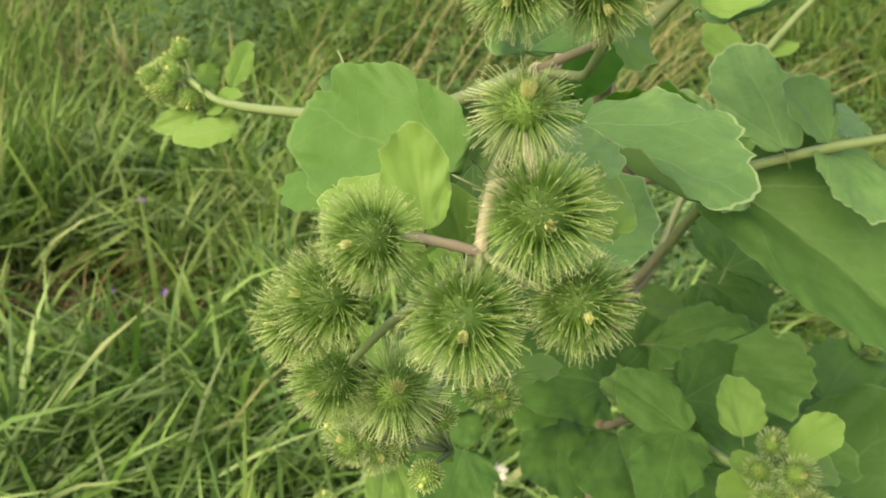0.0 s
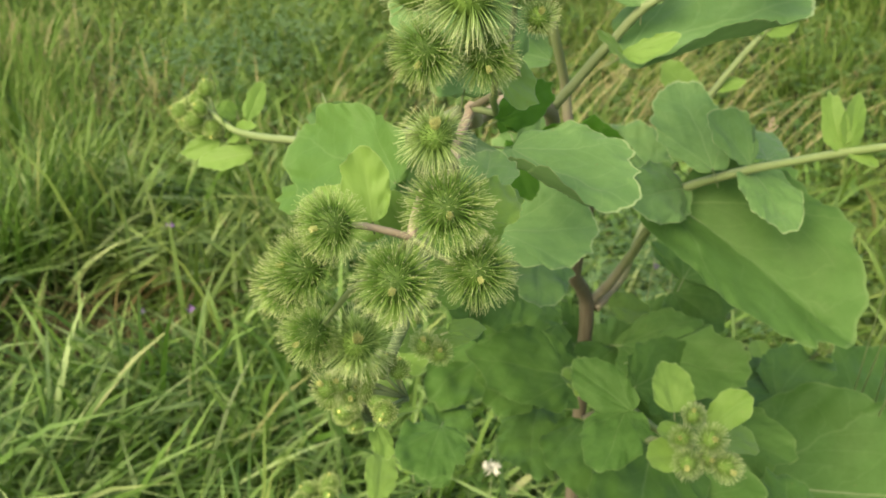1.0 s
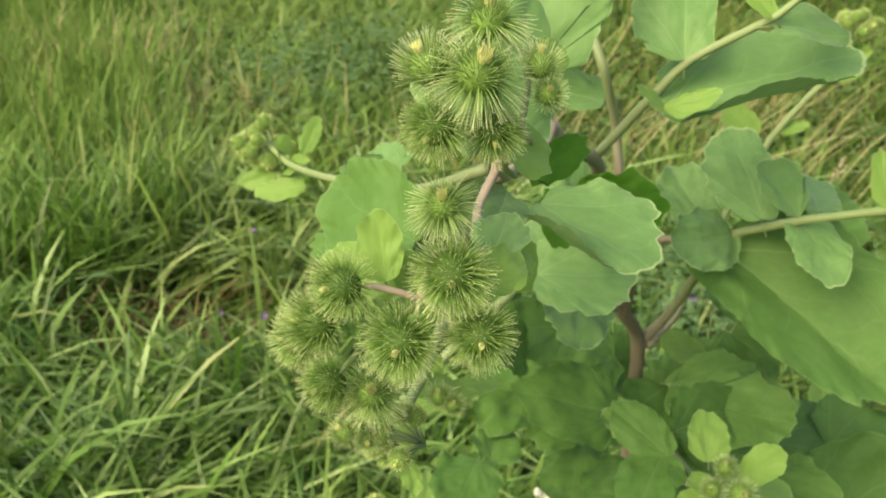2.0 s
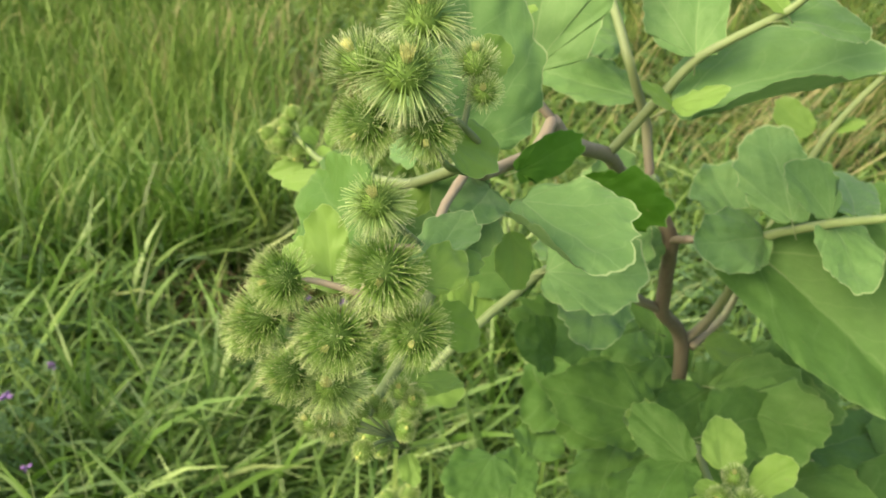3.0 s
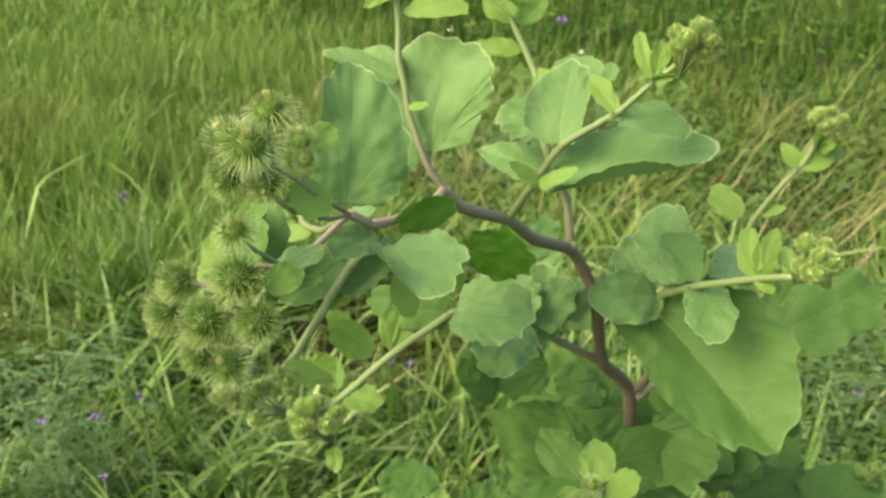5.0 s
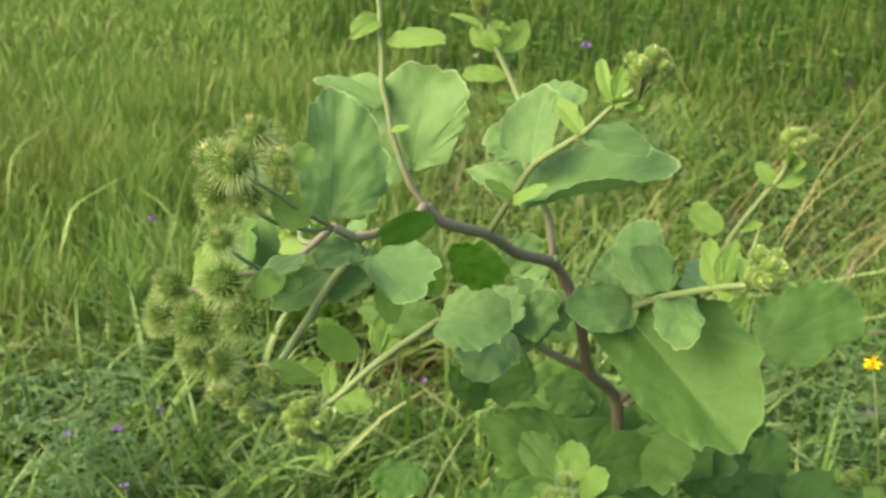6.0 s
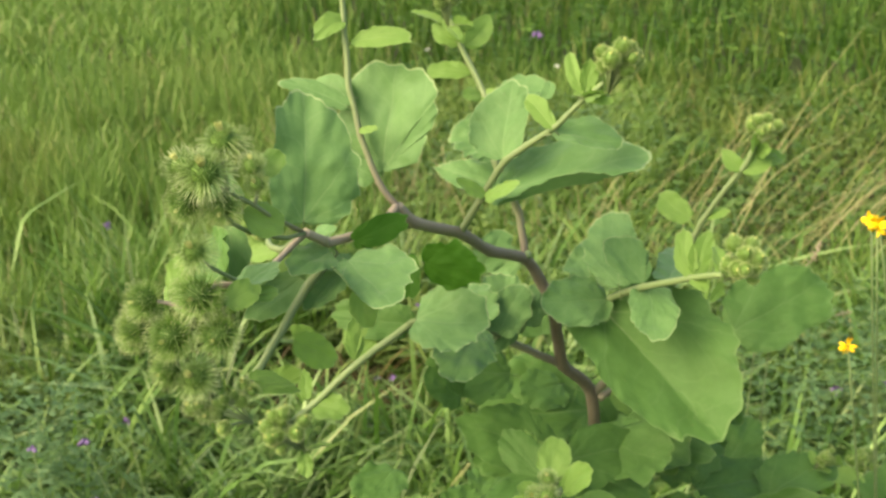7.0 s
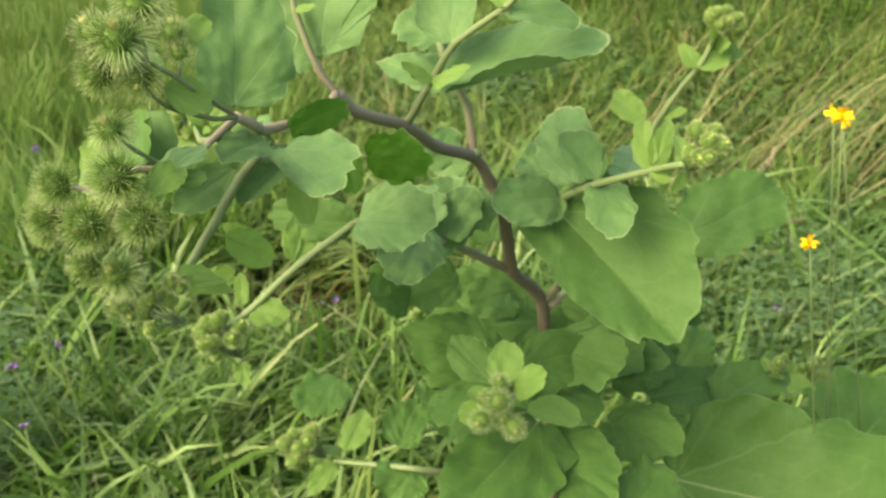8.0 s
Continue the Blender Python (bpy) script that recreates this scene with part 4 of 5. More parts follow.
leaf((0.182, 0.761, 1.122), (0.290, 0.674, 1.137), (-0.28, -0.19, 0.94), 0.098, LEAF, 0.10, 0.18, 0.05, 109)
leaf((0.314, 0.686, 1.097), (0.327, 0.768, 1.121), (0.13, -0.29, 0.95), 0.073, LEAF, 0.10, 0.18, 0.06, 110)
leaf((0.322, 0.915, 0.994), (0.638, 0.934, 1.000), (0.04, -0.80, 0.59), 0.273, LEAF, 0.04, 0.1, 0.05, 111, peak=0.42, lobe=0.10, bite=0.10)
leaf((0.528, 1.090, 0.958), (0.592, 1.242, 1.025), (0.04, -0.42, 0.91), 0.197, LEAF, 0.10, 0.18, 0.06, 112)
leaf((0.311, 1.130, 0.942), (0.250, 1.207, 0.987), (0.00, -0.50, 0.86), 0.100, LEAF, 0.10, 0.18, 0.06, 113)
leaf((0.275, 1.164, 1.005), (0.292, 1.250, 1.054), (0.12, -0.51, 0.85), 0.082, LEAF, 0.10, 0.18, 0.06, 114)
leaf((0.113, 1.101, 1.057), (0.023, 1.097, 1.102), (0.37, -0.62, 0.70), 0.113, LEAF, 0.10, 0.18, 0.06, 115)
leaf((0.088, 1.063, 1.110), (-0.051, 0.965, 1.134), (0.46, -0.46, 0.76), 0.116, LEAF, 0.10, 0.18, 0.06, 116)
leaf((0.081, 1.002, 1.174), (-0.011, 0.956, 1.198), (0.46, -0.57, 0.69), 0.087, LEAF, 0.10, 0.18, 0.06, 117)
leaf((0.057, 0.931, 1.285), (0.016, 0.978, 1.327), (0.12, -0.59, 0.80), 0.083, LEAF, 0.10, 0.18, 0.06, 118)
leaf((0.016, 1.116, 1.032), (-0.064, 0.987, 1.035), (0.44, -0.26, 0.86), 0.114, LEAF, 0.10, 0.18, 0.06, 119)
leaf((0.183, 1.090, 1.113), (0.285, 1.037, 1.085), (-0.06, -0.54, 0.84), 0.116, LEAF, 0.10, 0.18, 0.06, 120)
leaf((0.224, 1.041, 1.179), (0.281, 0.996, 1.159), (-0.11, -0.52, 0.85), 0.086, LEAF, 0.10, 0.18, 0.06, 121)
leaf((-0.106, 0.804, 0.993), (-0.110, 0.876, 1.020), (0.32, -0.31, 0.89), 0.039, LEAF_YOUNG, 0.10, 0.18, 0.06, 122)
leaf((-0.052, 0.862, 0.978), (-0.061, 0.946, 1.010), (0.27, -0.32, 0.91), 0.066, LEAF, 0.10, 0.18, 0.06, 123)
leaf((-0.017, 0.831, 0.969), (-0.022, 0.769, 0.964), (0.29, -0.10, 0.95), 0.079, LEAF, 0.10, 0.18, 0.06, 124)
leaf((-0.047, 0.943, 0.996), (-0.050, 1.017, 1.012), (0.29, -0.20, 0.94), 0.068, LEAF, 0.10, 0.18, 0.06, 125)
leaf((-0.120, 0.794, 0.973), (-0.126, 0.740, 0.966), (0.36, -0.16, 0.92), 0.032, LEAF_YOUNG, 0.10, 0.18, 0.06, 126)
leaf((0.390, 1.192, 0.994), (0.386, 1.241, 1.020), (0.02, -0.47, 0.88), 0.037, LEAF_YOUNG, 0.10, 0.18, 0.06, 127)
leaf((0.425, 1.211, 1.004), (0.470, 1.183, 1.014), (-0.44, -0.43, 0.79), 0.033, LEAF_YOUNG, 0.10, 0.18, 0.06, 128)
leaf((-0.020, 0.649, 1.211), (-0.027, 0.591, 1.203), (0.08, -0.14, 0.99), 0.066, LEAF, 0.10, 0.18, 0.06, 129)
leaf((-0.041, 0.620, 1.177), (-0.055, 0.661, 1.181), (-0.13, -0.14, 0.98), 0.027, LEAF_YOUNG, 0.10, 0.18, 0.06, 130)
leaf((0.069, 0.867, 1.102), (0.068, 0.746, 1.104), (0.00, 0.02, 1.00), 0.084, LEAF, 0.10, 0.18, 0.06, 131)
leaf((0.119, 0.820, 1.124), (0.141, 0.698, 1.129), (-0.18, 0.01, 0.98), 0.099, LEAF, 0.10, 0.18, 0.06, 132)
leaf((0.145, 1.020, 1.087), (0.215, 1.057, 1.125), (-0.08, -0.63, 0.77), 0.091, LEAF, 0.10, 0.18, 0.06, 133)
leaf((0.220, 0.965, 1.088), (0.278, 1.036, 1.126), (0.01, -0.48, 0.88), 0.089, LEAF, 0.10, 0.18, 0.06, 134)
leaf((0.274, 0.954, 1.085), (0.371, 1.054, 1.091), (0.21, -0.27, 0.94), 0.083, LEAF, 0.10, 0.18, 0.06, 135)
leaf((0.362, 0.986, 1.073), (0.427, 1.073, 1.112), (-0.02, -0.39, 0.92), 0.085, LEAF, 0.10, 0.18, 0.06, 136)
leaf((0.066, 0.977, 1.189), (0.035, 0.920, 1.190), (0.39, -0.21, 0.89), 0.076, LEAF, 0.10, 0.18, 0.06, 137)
leaf((0.142, 0.972, 1.187), (0.200, 1.013, 1.167), (0.56, -0.47, 0.68), 0.043, LEAF_YOUNG, 0.10, 0.18, 0.06, 138)
leaf((-0.216, 0.725, 1.465), (-0.208, 0.749, 1.496), (0.28, -0.80, 0.53), 0.018, LEAF_YOUNG, 0.10, 0.18, 0.06, 139)
leaf((-0.226, 0.723, 1.468), (-0.238, 0.712, 1.481), (0.79, -0.56, 0.25), 0.017, LEAF_YOUNG, 0.10, 0.18, 0.06, 140)
leaf((-0.207, 0.708, 1.441), (-0.256, 0.699, 1.433), (0.01, -0.72, 0.69), 0.023, LEAF_YOUNG, 0.10, 0.18, 0.06, 141)
leaf((-0.103, 0.665, 1.487), (-0.143, 0.699, 1.489), (-0.42, -0.51, 0.75), 0.030, LEAF_UPPER, 0.10, 0.18, 0.06, 142)
leaf((0.204, 0.650, 1.678), (0.207, 0.660, 1.707), (0.50, -0.83, 0.24), 0.018, LEAF_YOUNG, 0.1, 0.25, 0.08, 143, lobe=0.0, peak=0.5)
# bud sprays
bud_cluster((-0.255, 0.728, 1.472), 0.030, (-0.50, 0.00, 0.80), 11, 1)
bud_cluster((-0.073, 0.515, 1.320), 0.028, (-0.30, -0.30, 0.60), 12, 2)
bud_cluster((0.233, 0.657, 1.703), 0.025, (0.30, 0.00, 0.90), 21, 4)
bud_cluster((-0.046, 0.864, 1.734), 0.028, (0.00, 0.00, 1.00), 13, 5)
bud_cluster((0.302, 1.059, 1.560), 0.029, (0.20, 0.00, 0.90), 17, 6)
bud_cluster((0.358, 0.672, 1.521), 0.026, (0.50, -0.20, 0.60), 14, 7)
bud_cluster((-0.172, 0.802, 0.988), 0.034, (-0.50, -0.30, 0.50), 13, 8)
bud_cluster((0.458, 1.239, 1.012), 0.032, (0.50, -0.20, 0.70), 9, 9)
bud_cluster((0.425, 1.049, 1.116), 0.020, (0.50, -0.20, 0.70), 9, 10)
bud_cluster((-0.042, 0.611, 1.861), 0.026, (0.00, 0.00, 1.00), 12, 11)
bud_cluster((-0.025, 0.376, 1.424), 0.020, (-0.30, -0.40, 0.40), 9, 12)

# ---- the meadow ----
EYE_SPOT = (0.3, -0.1)


def worn(x, y):
    """How bare the ground is: a worn, trodden spot in the near meadow."""
    return np.minimum(1.0, 1.4 * np.exp(-(((x + 1.42) / 0.46) ** 2 + ((y - 2.62) / 0.36) ** 2)))


def blades(name, count, place, length, width, lean, mat, seed, segs=4, label="", heading=None, stray=3.0, laid=None):
    """One object of many arching blades. place(rng, n) gives x, y; heading: mean direction of the lean, or None for any.
    laid: blades that lie on one another, up to that height over the ground."""
    rng = np.random.default_rng(seed)
    x, y = place(rng, count)
    if mat not in (STRAW, WITHERED):
        keep = rng.random(len(x)) > worn(x, y)
        x, y = x[keep], y[keep]
    n = len(x)
    z = np.array([ground_height(a, b) for a, b in zip(x, y)])
    L = rng.uniform(*length, n) * rng.lognormal(0, 0.15, n)
    Wd = rng.uniform(*width, n) * 0.5
    # long drifts in which blades fall the same way
    drift = np.array([noise.noise(Vector((a * 1.1, b * 1.1, seed))) for a, b in zip(x, y)])
    az = rng.uniform(0, 2 * np.pi, n) if heading is None else heading + rng.normal(0, 0.8 if stray > 1 else 0.22, n) + drift * stray
    ln = np.clip(rng.normal(lean, 0.22, n), 0.05, 1.5)
    tw = rng.normal(0, 0.6, n)
    u = rng.random(n)
    t = np.linspace(0, 1, segs + 1)
    stiff = 0.17 if lean > 1 else 0.0
    ang = ln[:, None] * (0.25 + stiff + (1.15 - 1.9 * stiff) * t[None, :] ** 1.2)
    if laid is not None:
        z = z + laid * rng.random(n) ** 1.5
        ang = np.clip(rng.normal(1.32, 0.16, n), 0.8, 1.6)[:, None] + rng.normal(0.25, 0.22, n)[:, None] * (t[None, :] - 0.2)
    step = L[:, None] / segs
    hor = np.concatenate([np.zeros((n, 1)), np.cumsum(np.sin(ang[:, :-1]) * step, 1)], 1)
    ver = np.concatenate([np.zeros((n, 1)), np.cumsum(np.cos(ang[:, :-1]) * step, 1)], 1)
    ver = np.maximum(ver, 0.01 - (z - z.min())[:, None] * (laid is not None))
    cx = x[:, None] + np.cos(az)[:, None] * hor
    cy = y[:, None] + np.sin(az)[:, None] * hor
    cz = z[:, None] + ver
    prof = np.array([0.75, 1.0, 0.92, 0.62, 0.06]) if segs == 4 else np.array([0.8, 1.0, 0.7, 0.06])
    sx = -np.sin(az + tw)[:, None] * Wd[:, None] * prof
    sy = np.cos(az + tw)[:, None] * Wd[:, None] * prof
    sz = (np.sin(tw) * Wd)[:, None] * prof * 0.6
    vl = np.stack([cx - sx, cy - sy, cz - sz], -1)
    vr = np.stack([cx + sx, cy + sy, cz + sz], -1)
    verts = np.stack([vl, vr], 2).reshape(-1, 3)
    k = (np.arange(n) * (segs + 1) * 2)[:, None] + np.arange(segs)[None, :] * 2
    faces = np.stack([k, k + 1, k + 3, k + 2], -1).reshape(-1, 4)
    uv = np.stack([np.broadcast_to(u[:, None, None], (n, segs + 1, 2)), np.broadcast_to(t[None, :, None], (n, segs + 1, 2))], -1).reshape(-1, 2)
    me = bpy.data.meshes.new(name)
    me.vertices.add(len(verts))
    me.vertices.foreach_set("co", verts.astype(np.float32).ravel())
    me.loops.add(faces.size)
    me.loops.foreach_set("vertex_index", faces.astype(np.int32).ravel())
    me.polygons.add(len(faces))
    me.polygons.foreach_set("loop_start", np.arange(0, faces.size, 4, dtype=np.int32))
    layer = me.uv_layers.new(name="UVMap")
    layer.data.foreach_set("uv", uv[faces.ravel()].astype(np.float32).ravel())
    me.polygons.foreach_set("use_smooth", np.ones(len(faces), dtype=bool))
    me.materials.append(mat)
    me.update(calc_edges=True)
    me.validate()
    return tagged(new(name, me), label, "grass", kind="stuff")


def fan(r0, r1, a0=-72, a1=42, power=1.0):
    """Even spread over a ring's sector; angles in degrees to the right of +y."""
    def place(rng, n):
        r = np.sqrt(rng.uniform(r0 ** 2, r1 ** 2, n)) if power == 1.0 else r0 + (r1 - r0) * rng.random(n) ** power
        a = np.radians(rng.uniform(a0, a1, n))
        return EYE_SPOT[0] + r * np.sin(a), EYE_SPOT[1] + r * np.cos(a)
    return place


def tufts(r0, r1, a0, a1, per, spread):
    """Blades gathered in tussocks."""
    def place(rng, n):
        m = max(1, n // per)
        r = np.sqrt(rng.uniform(r0 ** 2, r1 ** 2, m))
        a = np.radians(rng.uniform(a0, a1, m))
        i = rng.integers(0, m, n)
        return EYE_SPOT[0] + (r * np.sin(a))[i] + rng.normal(0, spread, n), EYE_SPOT[1] + (r * np.cos(a))[i] + rng.normal(0, spread, n)
    return place


def patch(x, y, sx, sy):
    def place(rng, n):
        return rng.normal(x, sx, n), rng.normal(y, sy, n)
    return place


blades("meadow_grass", 4200, fan(1.25, 4.4), (0.20, 0.44), (0.009, 0.020), 1.36, GRASS, 1, 4, "matted green meadow grass with long arching blades", -0.3, 4.5)
blades("meadow_grass", 9500, fan(1.25, 4.3, -72, 8), (0.20, 0.52), (0.007, 0.018), 1.3, GRASS_LAID, 22, 4, "pale green grass blades lying flat over one another", 0.4, 6.0, 0.20)
blades("meadow_grass", 3200, fan(1.2, 4.6, 6, 44), (0.18, 0.42), (0.006, 0.014), 1.2, GRASS_LOW, 38, 4, "olive green grass lying in wisps", 0.5, 3.0, 0.20)
blades("meadow_grass", 3200, fan(1.2, 4.4), (0.18, 0.40), (0.009, 0.019), 1.10, GRASS, 8, 4, "green meadow grass falling every way")
blades("meadow_grass", 1900, tufts(1.2, 4.8, -72, 42, 40, 0.08), (0.26, 0.48), (0.008, 0.016), 0.75, GRASS_TALL, 2, 4, "tussocks of fresh upright grass")
blades("meadow_grass", 260, patch(-1.08, 1.72, 0.15, 0.13), (0.30, 0.55), (0.008, 0.017), 1.15, GRASS_LAID, 25, 4, "clump of broad pale grass blades bending over")
for px, py, number, seed in ((-1.95, 2.95, 420, 31), (-2.35, 2.55, 260, 32), (-1.75, 3.35, 260, 33), (-2.75, 3.05, 200, 34), (-0.95, 2.20, 90, 35), (-0.55, 2.55, 100, 36)):
    blades("meadow_grass", number, patch(px, py, 0.16, 0.14), (0.28, 0.58), (0.008, 0.017), 0.85, GRASS, seed, 4, "dense tussock of dark green arching grass blades")
blades("meadow_grass", 1400, fan(1.9, 3.6, -66, -8), (0.28, 0.54), (0.011, 0.021), 1.25, GRASS_LAID, 37, 4, "long broad pale grass blades arching over the rest", -0.9, 2.2)
blades("meadow_grass", 620, fan(2.0, 3.6, -64, -14), (0.32, 0.56), (0.012, 0.022), 0.85, GRASS_LAID, 45, 4, "broad pale grass blades standing and arching over")
blades("meadow_grass", 15000, fan(4.2, 10.0, -75, -32), (0.18, 0.42), (0.010, 0.021), 0.85, GRASS_TALL, 3, 3, "light green meadow grass in loose drifts")
blades("meadow_grass", 12000, tufts(3.8, 10.0, -75, -30, 90, 0.17), (0.30, 0.54), (0.008, 0.017), 0.5, GRASS_TALL, 7, 3, "tall light green grass standing in tufts")
blades("meadow_grass", 10000, fan(4.2, 10.0, -38, -13), (0.16, 0.36), (0.010, 0.022), 1.15, GRASS_TALL, 23, 3, "low light green grass beyond the worn spot")
blades("meadow_grass", 12000, fan(4.2, 10.0, -13, 44), (0.14, 0.32), (0.010, 0.022), 1.2, GRASS_LOW, 10, 3, "low matted grass behind the burdock")
blades("meadow_grass", 2600, tufts(4.0, 10.0, -36, 44, 40, 0.14), (0.25, 0.42), (0.012, 0.024), 0.65, GRASS_LOW, 15, 3, "scattered tufts of grass behind the burdock")
blades("meadow_grass", 23000, fan(9.5, 26.0, -75, -36), (0.20, 0.42), (0.018, 0.036), 0.85, GRASS_TALL, 4, 3, "distant tall meadow grass")
blades("meadow_grass", 19000, fan(9.0, 26.0, -38, 40), (0.26, 0.50), (0.020, 0.044), 0.5, GRASS_FAR, 9, 3, "distant dark green grass among herbs")
blades("meadow_grass", 26000, fan(0.0, 7.0, 42, 288), (0.18, 0.42), (0.012, 0.026), 1.0, GRASS, 18, 3, "meadow grass all round the burdock")
blades("meadow_grass", 12000, fan(0.0, 5.0, 42, 288), (0.18, 0.46), (0.008, 0.018), 1.3, GRASS_LAID, 46, 4, "pale green grass blades lying flat over one another", 0.4, 6.0, 0.20)
blades("meadow_grass", 2200, fan(0.0, 1.35), (0.14, 0.30), (0.008, 0.018), 1.1, GRASS, 47, 4, "short green grass about the foot of the burdock")
blades("dry_grass", 440, tufts(2.6, 6.0, -70, 40, 24, 0.14), (0.18, 0.38), (0.003, 0.007), 1.2, STRAW, 51, 4, "withered straw-coloured grass lying in the meadow")
blades("dry_grass", 240, patch(-1.45, 2.60, 0.34, 0.24), (0.15, 0.36), (0.006, 0.014), 1.25, WITHERED, 16, 4, "brown withered grass round a worn spot")
blades("dry_grass", 130, patch(0.20, 4.75, 0.55, 0.40), (0.70, 1.20), (0.003, 0.007), 1.25, STRAW, 6, 4, "long tan grass stalks bent over to one side", 0.5, 0.3)
for px, py, number, seed in ((-3.38, 5.25, 150, 41), (-2.15, 4.93, 110, 42), (-3.2, 5.83, 130, 43), (-1.2, 4.6, 80, 44)):
    blades("dry_grass", number, patch(px, py, 0.28, 0.22), (0.22, 0.46), (0.005, 0.011), 0.9, STRAW, seed, 3, "patch of tan dry grass in the meadow")
blades("dry_grass", 450, fan(3.6, 10.0, -75, -28), (0.30, 0.55), (0.004, 0.008), 0.45, STRAW, 21, 4, "scattered pale dry stalks in the tall grass")


def herb_bed(name, count, place, height, size, seed, label, mat=HERB):
    """Small three-part leaves at many heights, as clover and lucerne carry them."""
    rng = np.random.default_rng(seed)
    x, y = place(rng, count)
    keep = rng.random(len(x)) > worn(x, y)
    x, y = x[keep], y[keep]
    verts, faces, uvs = [], [], []
    for px, py in zip(x, y):
        h = rng.uniform(*height)
        u = rng.random()
        base = Vector((px, py, ground_height(px, py) + h))
        a0 = rng.uniform(0, 6.28)
        s = rng.uniform(*size)
        for k in range(3):
            a = a0 + k * 2.094
            d = Vector((math.cos(a), math.sin(a), rng.uniform(-0.3, 0.5)))
            sd = Vector((-math.sin(a), math.cos(a), rng.uniform(-0.3, 0.3)))
            i = len(verts)
            verts += [base, base + d * s * 0.55 + sd * s * 0.34, base + d * s + Vector((0, 0, -0.1 * s)), base + d * s * 0.55 - sd * s * 0.34]
            uvs += [(u, 0), (u, 0.5), (u, 1), (u, 0.5)]
            faces.append((i, i + 1, i + 2, i + 3))
    return tagged(new(name, mesh_object(name, verts, faces, mat, uvs)), label, "herbs", kind="stuff")


herb_bed("meadow_herbs", 5500, fan(3.5, 9.0, -14, 42), (0.04, 0.26), (0.03, 0.06), 17, "low leafy herbs between the grass behind the burdock")
herb_bed("meadow_herbs", 2200, fan(3.3, 9.0, -40, -14), (0.04, 0.22), (0.03, 0.055), 24, "light green leafy herbs between the grass", HERB_LIGHT)
herb_bed("clover", 1300, fan(1.4, 5.0), (0.04, 0.22), (0.014, 0.032), 11, "low clover leaves among the grass")
herb_bed("meadow_herbs", 6000, fan(9.3, 24.0, -30, 36), (0.05, 0.40), (0.05, 0.11), 14, "dark leafy herbs growing thickly in the far meadow", HERB_DARK)
herb_bed("lucerne", 850, patch(-1.53, 1.36, 0.075, 0.12), (0.12, 0.66), (0.011, 0.021), 12, "blue-green lucerne with small leaflets", LUCERNE)
herb_bed("lucerne", 1300, patch(-1.85, 5.8, 0.30, 0.60), (0.08, 0.40), (0.018, 0.034), 39, "blue-green lucerne with small leaflets", LUCERNE)
herb_bed("lucerne", 1800, patch(0.25, 2.9, 0.32, 0.32), (0.08, 0.46), (0.012, 0.023), 13, "blue-green lucerne with small leaflets", LUCERNE)


def flower(name, head, petal_mat, size, petals, seed, label, category, foot=None):
    """A thin stalk with a head of small petals."""
    rng = random.Random(seed)
    h = Vector(head)
    f = Vector(foot) if foot else Vector((h.x + rng.uniform(-0.1, 0.1), h.y + rng.uniform(-0.05, 0.15), 0.0))
    thing = new(name)
    thing.location = f
    tagged(thing, label, category, "meadow flowers")
    mid = f.lerp(h, 0.55) + Vector((rng.uniform(-0.03, 0.03), rng.uniform(-0.03, 0.03), 0.03))
    v, fc, uv = tube([q - f for q in curve_points([f, mid, h], 6)], [0.0011] * 13, 5)
    hang(new("stalk", mesh_object("stalk", v, fc, STEM_GREEN, uv)), thing)
    for k in range(petals):
        d = Vector((rng.gauss(0, 1), rng.gauss(0, 1), rng.gauss(0.2, 0.8))).normalized()
        sd = d.orthogonal().normalized()
        nn = d.cross(sd)
        pv, pf = [], []
        for i in range(5):
            t = i / 4
            w = size * (0.34 if petals < 12 else 0.20) * math.sin(math.pi * (0.12 + 0.8 * t))
            q = h - f + d * size * (0.12 + t) + nn * size * 0.25 * math.sin(3 * t)
            pv += [q - sd * w, q + nn * w * 0.4, q + sd * w]
        for i in range(4):
            for j in range(2):
                a = i * 3 + j
                pf.append((a, a + 1, a + 4, a + 3))
        hang(new("petal", mesh_object("petal", pv, pf, petal_mat)), thing)
    return thing


def lone_blade(p0, p1, width, seed):
    """A single long pale blade lying over the others, its foot in the ground."""
    rng = random.Random(seed)
    a, b = Vector(p0), Vector(p1)
    foot = a - (b - a).normalized() * 0.25
    foot.z = 0.0
    path = curve_points([foot, a, a.lerp(b, 0.5) + Vector((0, 0, 0.015)), b], 5)
    side = (b - a).cross(Vector((0, 0, 1))).normalized()
    verts, faces, uvs = [], [], []
    for i, q in enumerate(path):
        t = i / (len(path) - 1)
        w = width * 0.5 * (1 - t ** 4) * (0.6 + 0.4 * min(1, 3 * t))
        verts += [q - side * w + Vector((0, 0, 0.2 * w)), q - Vector((0, 0, 0.15 * w)), q + side * w + Vector((0, 0, 0.3 * w))]
        uvs += [(0.80 + 0.08 * rng.random(), t)] * 3
    for i in range(len(path) - 1):
        for j in range(2):
            k = i * 3 + j
            faces.append((k, k + 1, k + 4, k + 3))
    ob = new("grass_blade", mesh_object("grass_blade", verts, faces, GRASS, uvs))
    return tagged(ob, "long pale green grass blade lying over the meadow", "grass blade", "long grass blades")


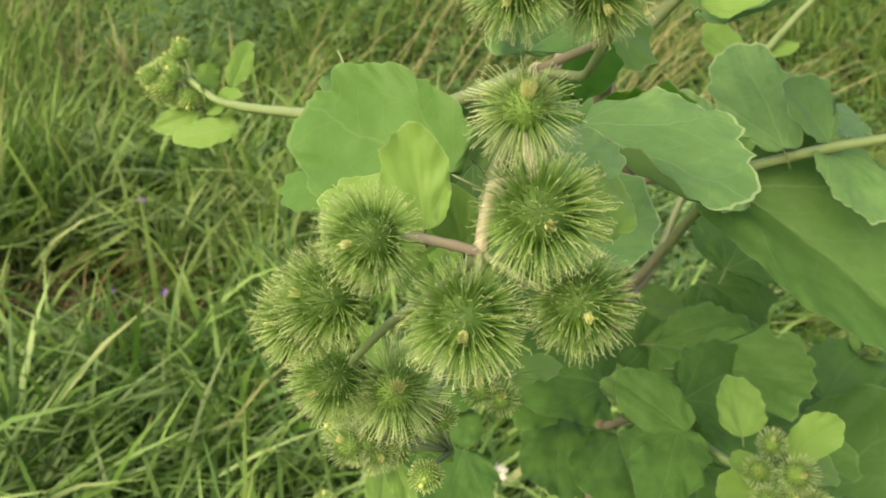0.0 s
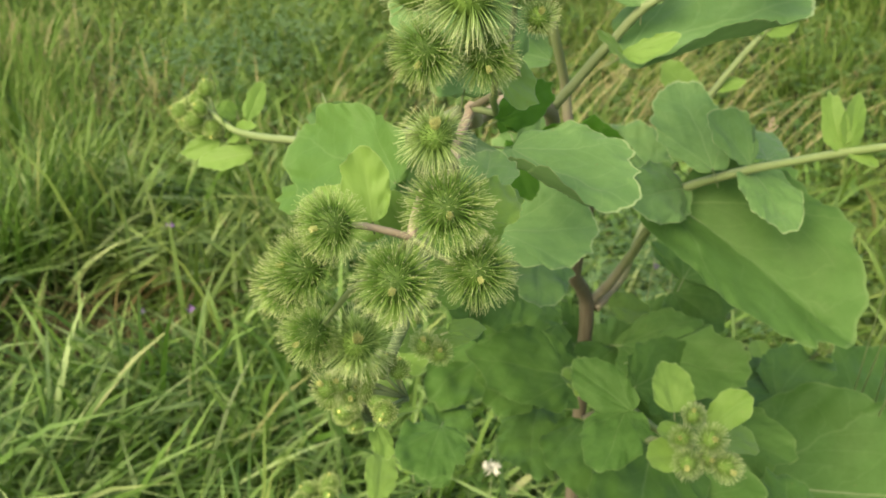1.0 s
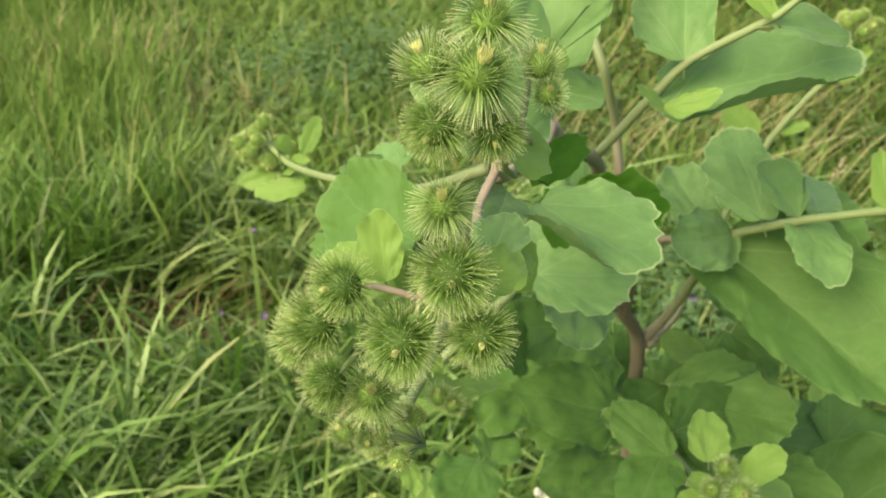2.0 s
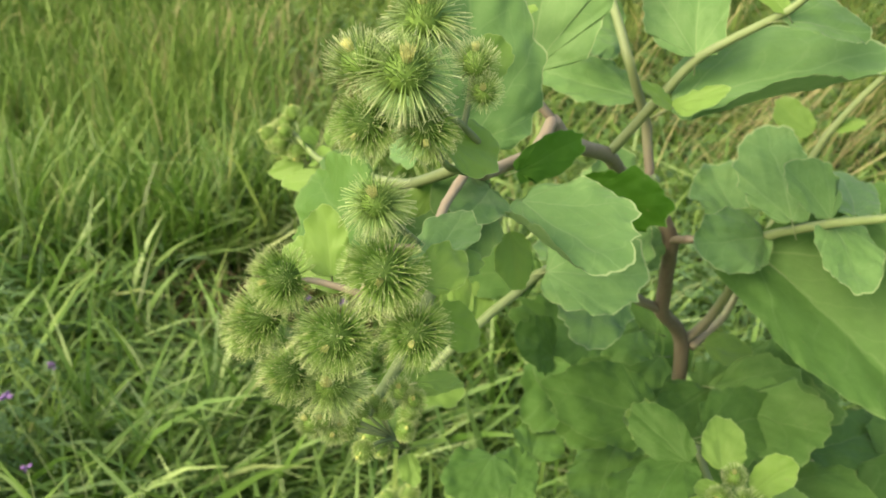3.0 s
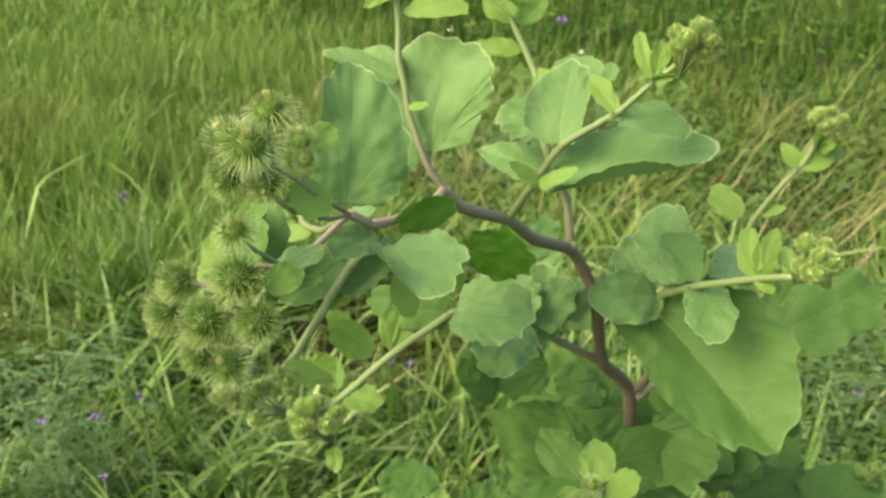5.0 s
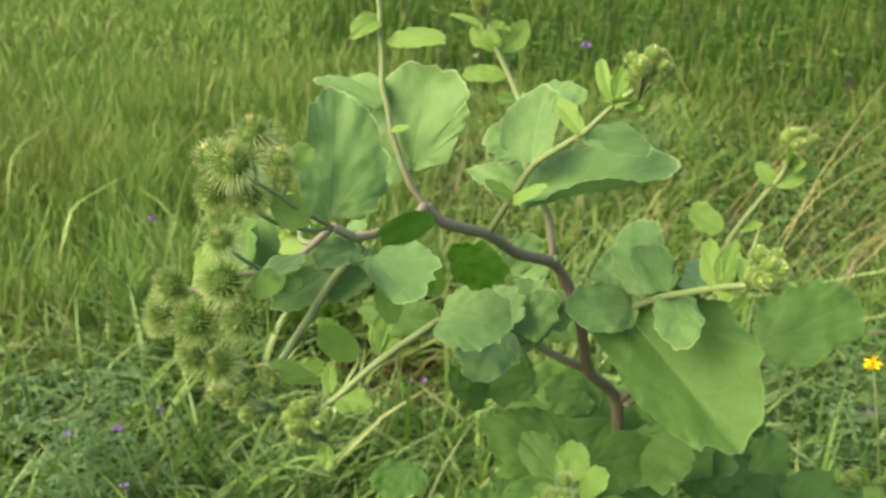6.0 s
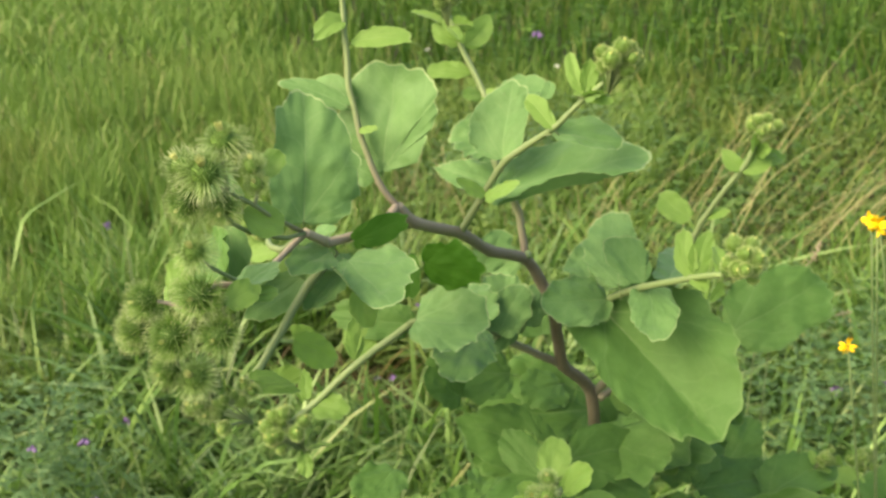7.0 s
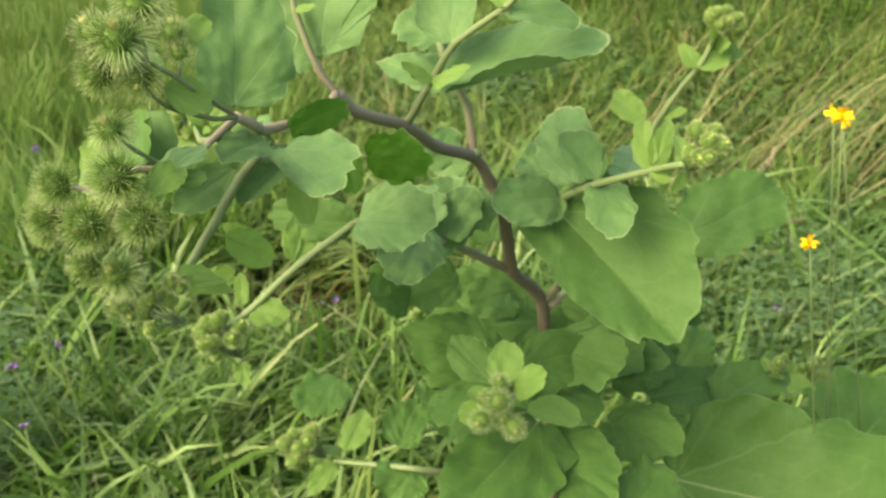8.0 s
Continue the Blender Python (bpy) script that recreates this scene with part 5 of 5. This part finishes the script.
def seed_stalk(points, head_length, seed):
    """A wiry grass stalk with a loose spike of small seeds at its end."""
    rng = random.Random(seed)
    path = curve_points(points, 6)
    foot = path[0]
    thing = new("seed_stalk")
    thing.location = foot
    tagged(thing, "thin dark grass stalk with a brown seed spike", "grass stalk", "seed stalks")
    v, f, uv = tube([q - foot for q in path], [0.0012 - 0.0006 * i / len(path) for i in range(len(path))], 5)
    hang(new("stalk", mesh_object("stalk", v, f, STEM_GREEN, uv)), thing)
    way = (path[-1] - path[-3]).normalized()
    verts, faces = [], []
    for i in range(26):
        bv, bf = ball(0.0011 * rng.uniform(0.7, 1.3), 1.9, 4, 5)
        at = path[-1] - foot + way * head_length * (i / 26 - 0.35) + Vector((rng.gauss(0, 0.0016), rng.gauss(0, 0.0016), rng.gauss(0, 0.0016)))
        k = len(verts)
        turn = (way + Vector((rng.gauss(0, 0.3), rng.gauss(0, 0.3), rng.gauss(0, 0.3)))).to_track_quat("Z", "Y")
        verts += [turn @ q + at for q in bv]
        faces += [tuple(k + j for j in fc) for fc in bf]
    hang(new("seed_spike", mesh_object("seed_spike", verts, faces, SEED)), thing)
    return thing

# flowers
flower("yellow_flower", (0.460, 0.853, 1.515), PETAL_YELLOW, 0.011, 18, 1, "small bright yellow meadow flower on a thin stalk", "flower", (0.62, 1.50, 0.0))
flower("yellow_flower", (0.459, 0.919, 1.497), PETAL_YELLOW, 0.011, 18, 2, "small bright yellow meadow flower on a thin stalk", "flower", (0.62, 1.50, 0.0))
flower("yellow_flower", (0.449, 0.939, 1.496), PETAL_YELLOW, 0.010, 16, 4, "small bright yellow meadow flower on a thin stalk", "flower", (0.62, 1.50, 0.0))
flower("yellow_flower", (0.4495, 0.800, 1.398), PETAL_YELLOW, 0.009, 15, 3, "small bright yellow meadow flower on a thin stalk", "flower", (0.62, 1.50, 0.0))
flower("purple_flower", (-0.996, 1.041, 0.794), PETAL_PURPLE, 0.012, 9, 20, "purple lucerne flower head on a thin stalk", "flower")
flower("purple_flower", (-1.097, 0.995, 0.780), PETAL_PURPLE, 0.010, 9, 21, "purple lucerne flower head on a thin stalk", "flower")
flower("purple_flower", (-1.043, 1.210, 0.752), PETAL_PURPLE, 0.009, 9, 22, "purple lucerne flower head on a thin stalk", "flower")
flower("purple_flower", (-2.398, 2.526, 0.636), PETAL_PURPLE, 0.016, 9, 23, "purple lucerne flower head on a thin stalk", "flower")
flower("purple_flower", (0.306, 2.976, 0.275), PETAL_PURPLE, 0.020, 9, 24, "purple lucerne flower head on a thin stalk", "flower")
flower("purple_flower", (0.443, 3.057, 0.289), PETAL_PURPLE, 0.015, 9, 25, "purple lucerne flower head on a thin stalk", "flower")
flower("purple_flower", (-0.759, 1.904, 0.596), PETAL_PURPLE, 0.010, 9, 26, "purple lucerne flower head on a thin stalk", "flower")
flower("purple_flower", (-1.209, 2.891, 0.352), PETAL_PURPLE, 0.014, 9, 27, "purple lucerne flower head on a thin stalk", "flower")
flower("purple_flower", (-1.118, 2.410, 0.283), PETAL_PURPLE, 0.012, 9, 28, "purple lucerne flower head on a thin stalk", "flower")
flower("purple_flower", (-0.880, 0.944, 0.749), PETAL_PURPLE, 0.009, 9, 29, "purple lucerne flower head on a thin stalk", "flower")
flower("purple_flower", (-2.406, 7.122, 0.778), PETAL_PURPLE, 0.040, 9, 30, "purple lucerne flower head on a thin stalk", "flower")
flower("white_flower", (0.010, 1.139, 0.806), PETAL_WHITE, 0.014, 24, 50, "white umbel flower below the burdock leaves", "flower")
flower("white_flower", (-3.176, 6.755, 0.688), PETAL_WHITE, 0.020, 8, 51, "small white meadow flower", "flower")
flower("white_flower", (-2.246, 7.145, 0.545), PETAL_WHITE, 0.020, 8, 52, "small white meadow flower", "flower")
lone_blade((-3.33, 2.89, 0.42), (-3.45, 3.40, 0.48), 0.020, 18)
lone_blade((0.46, 2.34, 0.50), (0.65, 2.76, 0.56), 0.008, 19)
lone_blade((0.51, 2.03, 0.55), (0.62, 1.96, 0.61), 0.007, 20)
lone_blade((-4.55, 3.51, 0.40), (-5.12, 4.42, 0.46), 0.014, 21)
lone_blade((-1.13, 3.00, 0.40), (-0.84, 2.95, 0.46), 0.014, 22)
lone_blade((-2.09, 2.90, 0.40), (-1.81, 2.90, 0.46), 0.012, 23)
seed_stalk([(0.206, 1.333, 0.000), (0.226, 1.303, 1.080), (0.237, 1.300, 1.135), (0.277, 1.290, 1.205), (0.323, 1.289, 1.262), (0.353, 1.281, 1.314)], 0.041, 1)
seed_stalk([(0.282, 1.336, 0.000), (0.302, 1.306, 1.126), (0.312, 1.297, 1.174), (0.332, 1.296, 1.238), (0.358, 1.299, 1.322)], 0.032, 2)
seed_stalk([(0.249, 1.410, 0.000), (0.269, 1.380, 1.092), (0.322, 1.352, 1.153), (0.373, 1.317, 1.205), (0.406, 1.299, 1.230)], 0.030, 3)
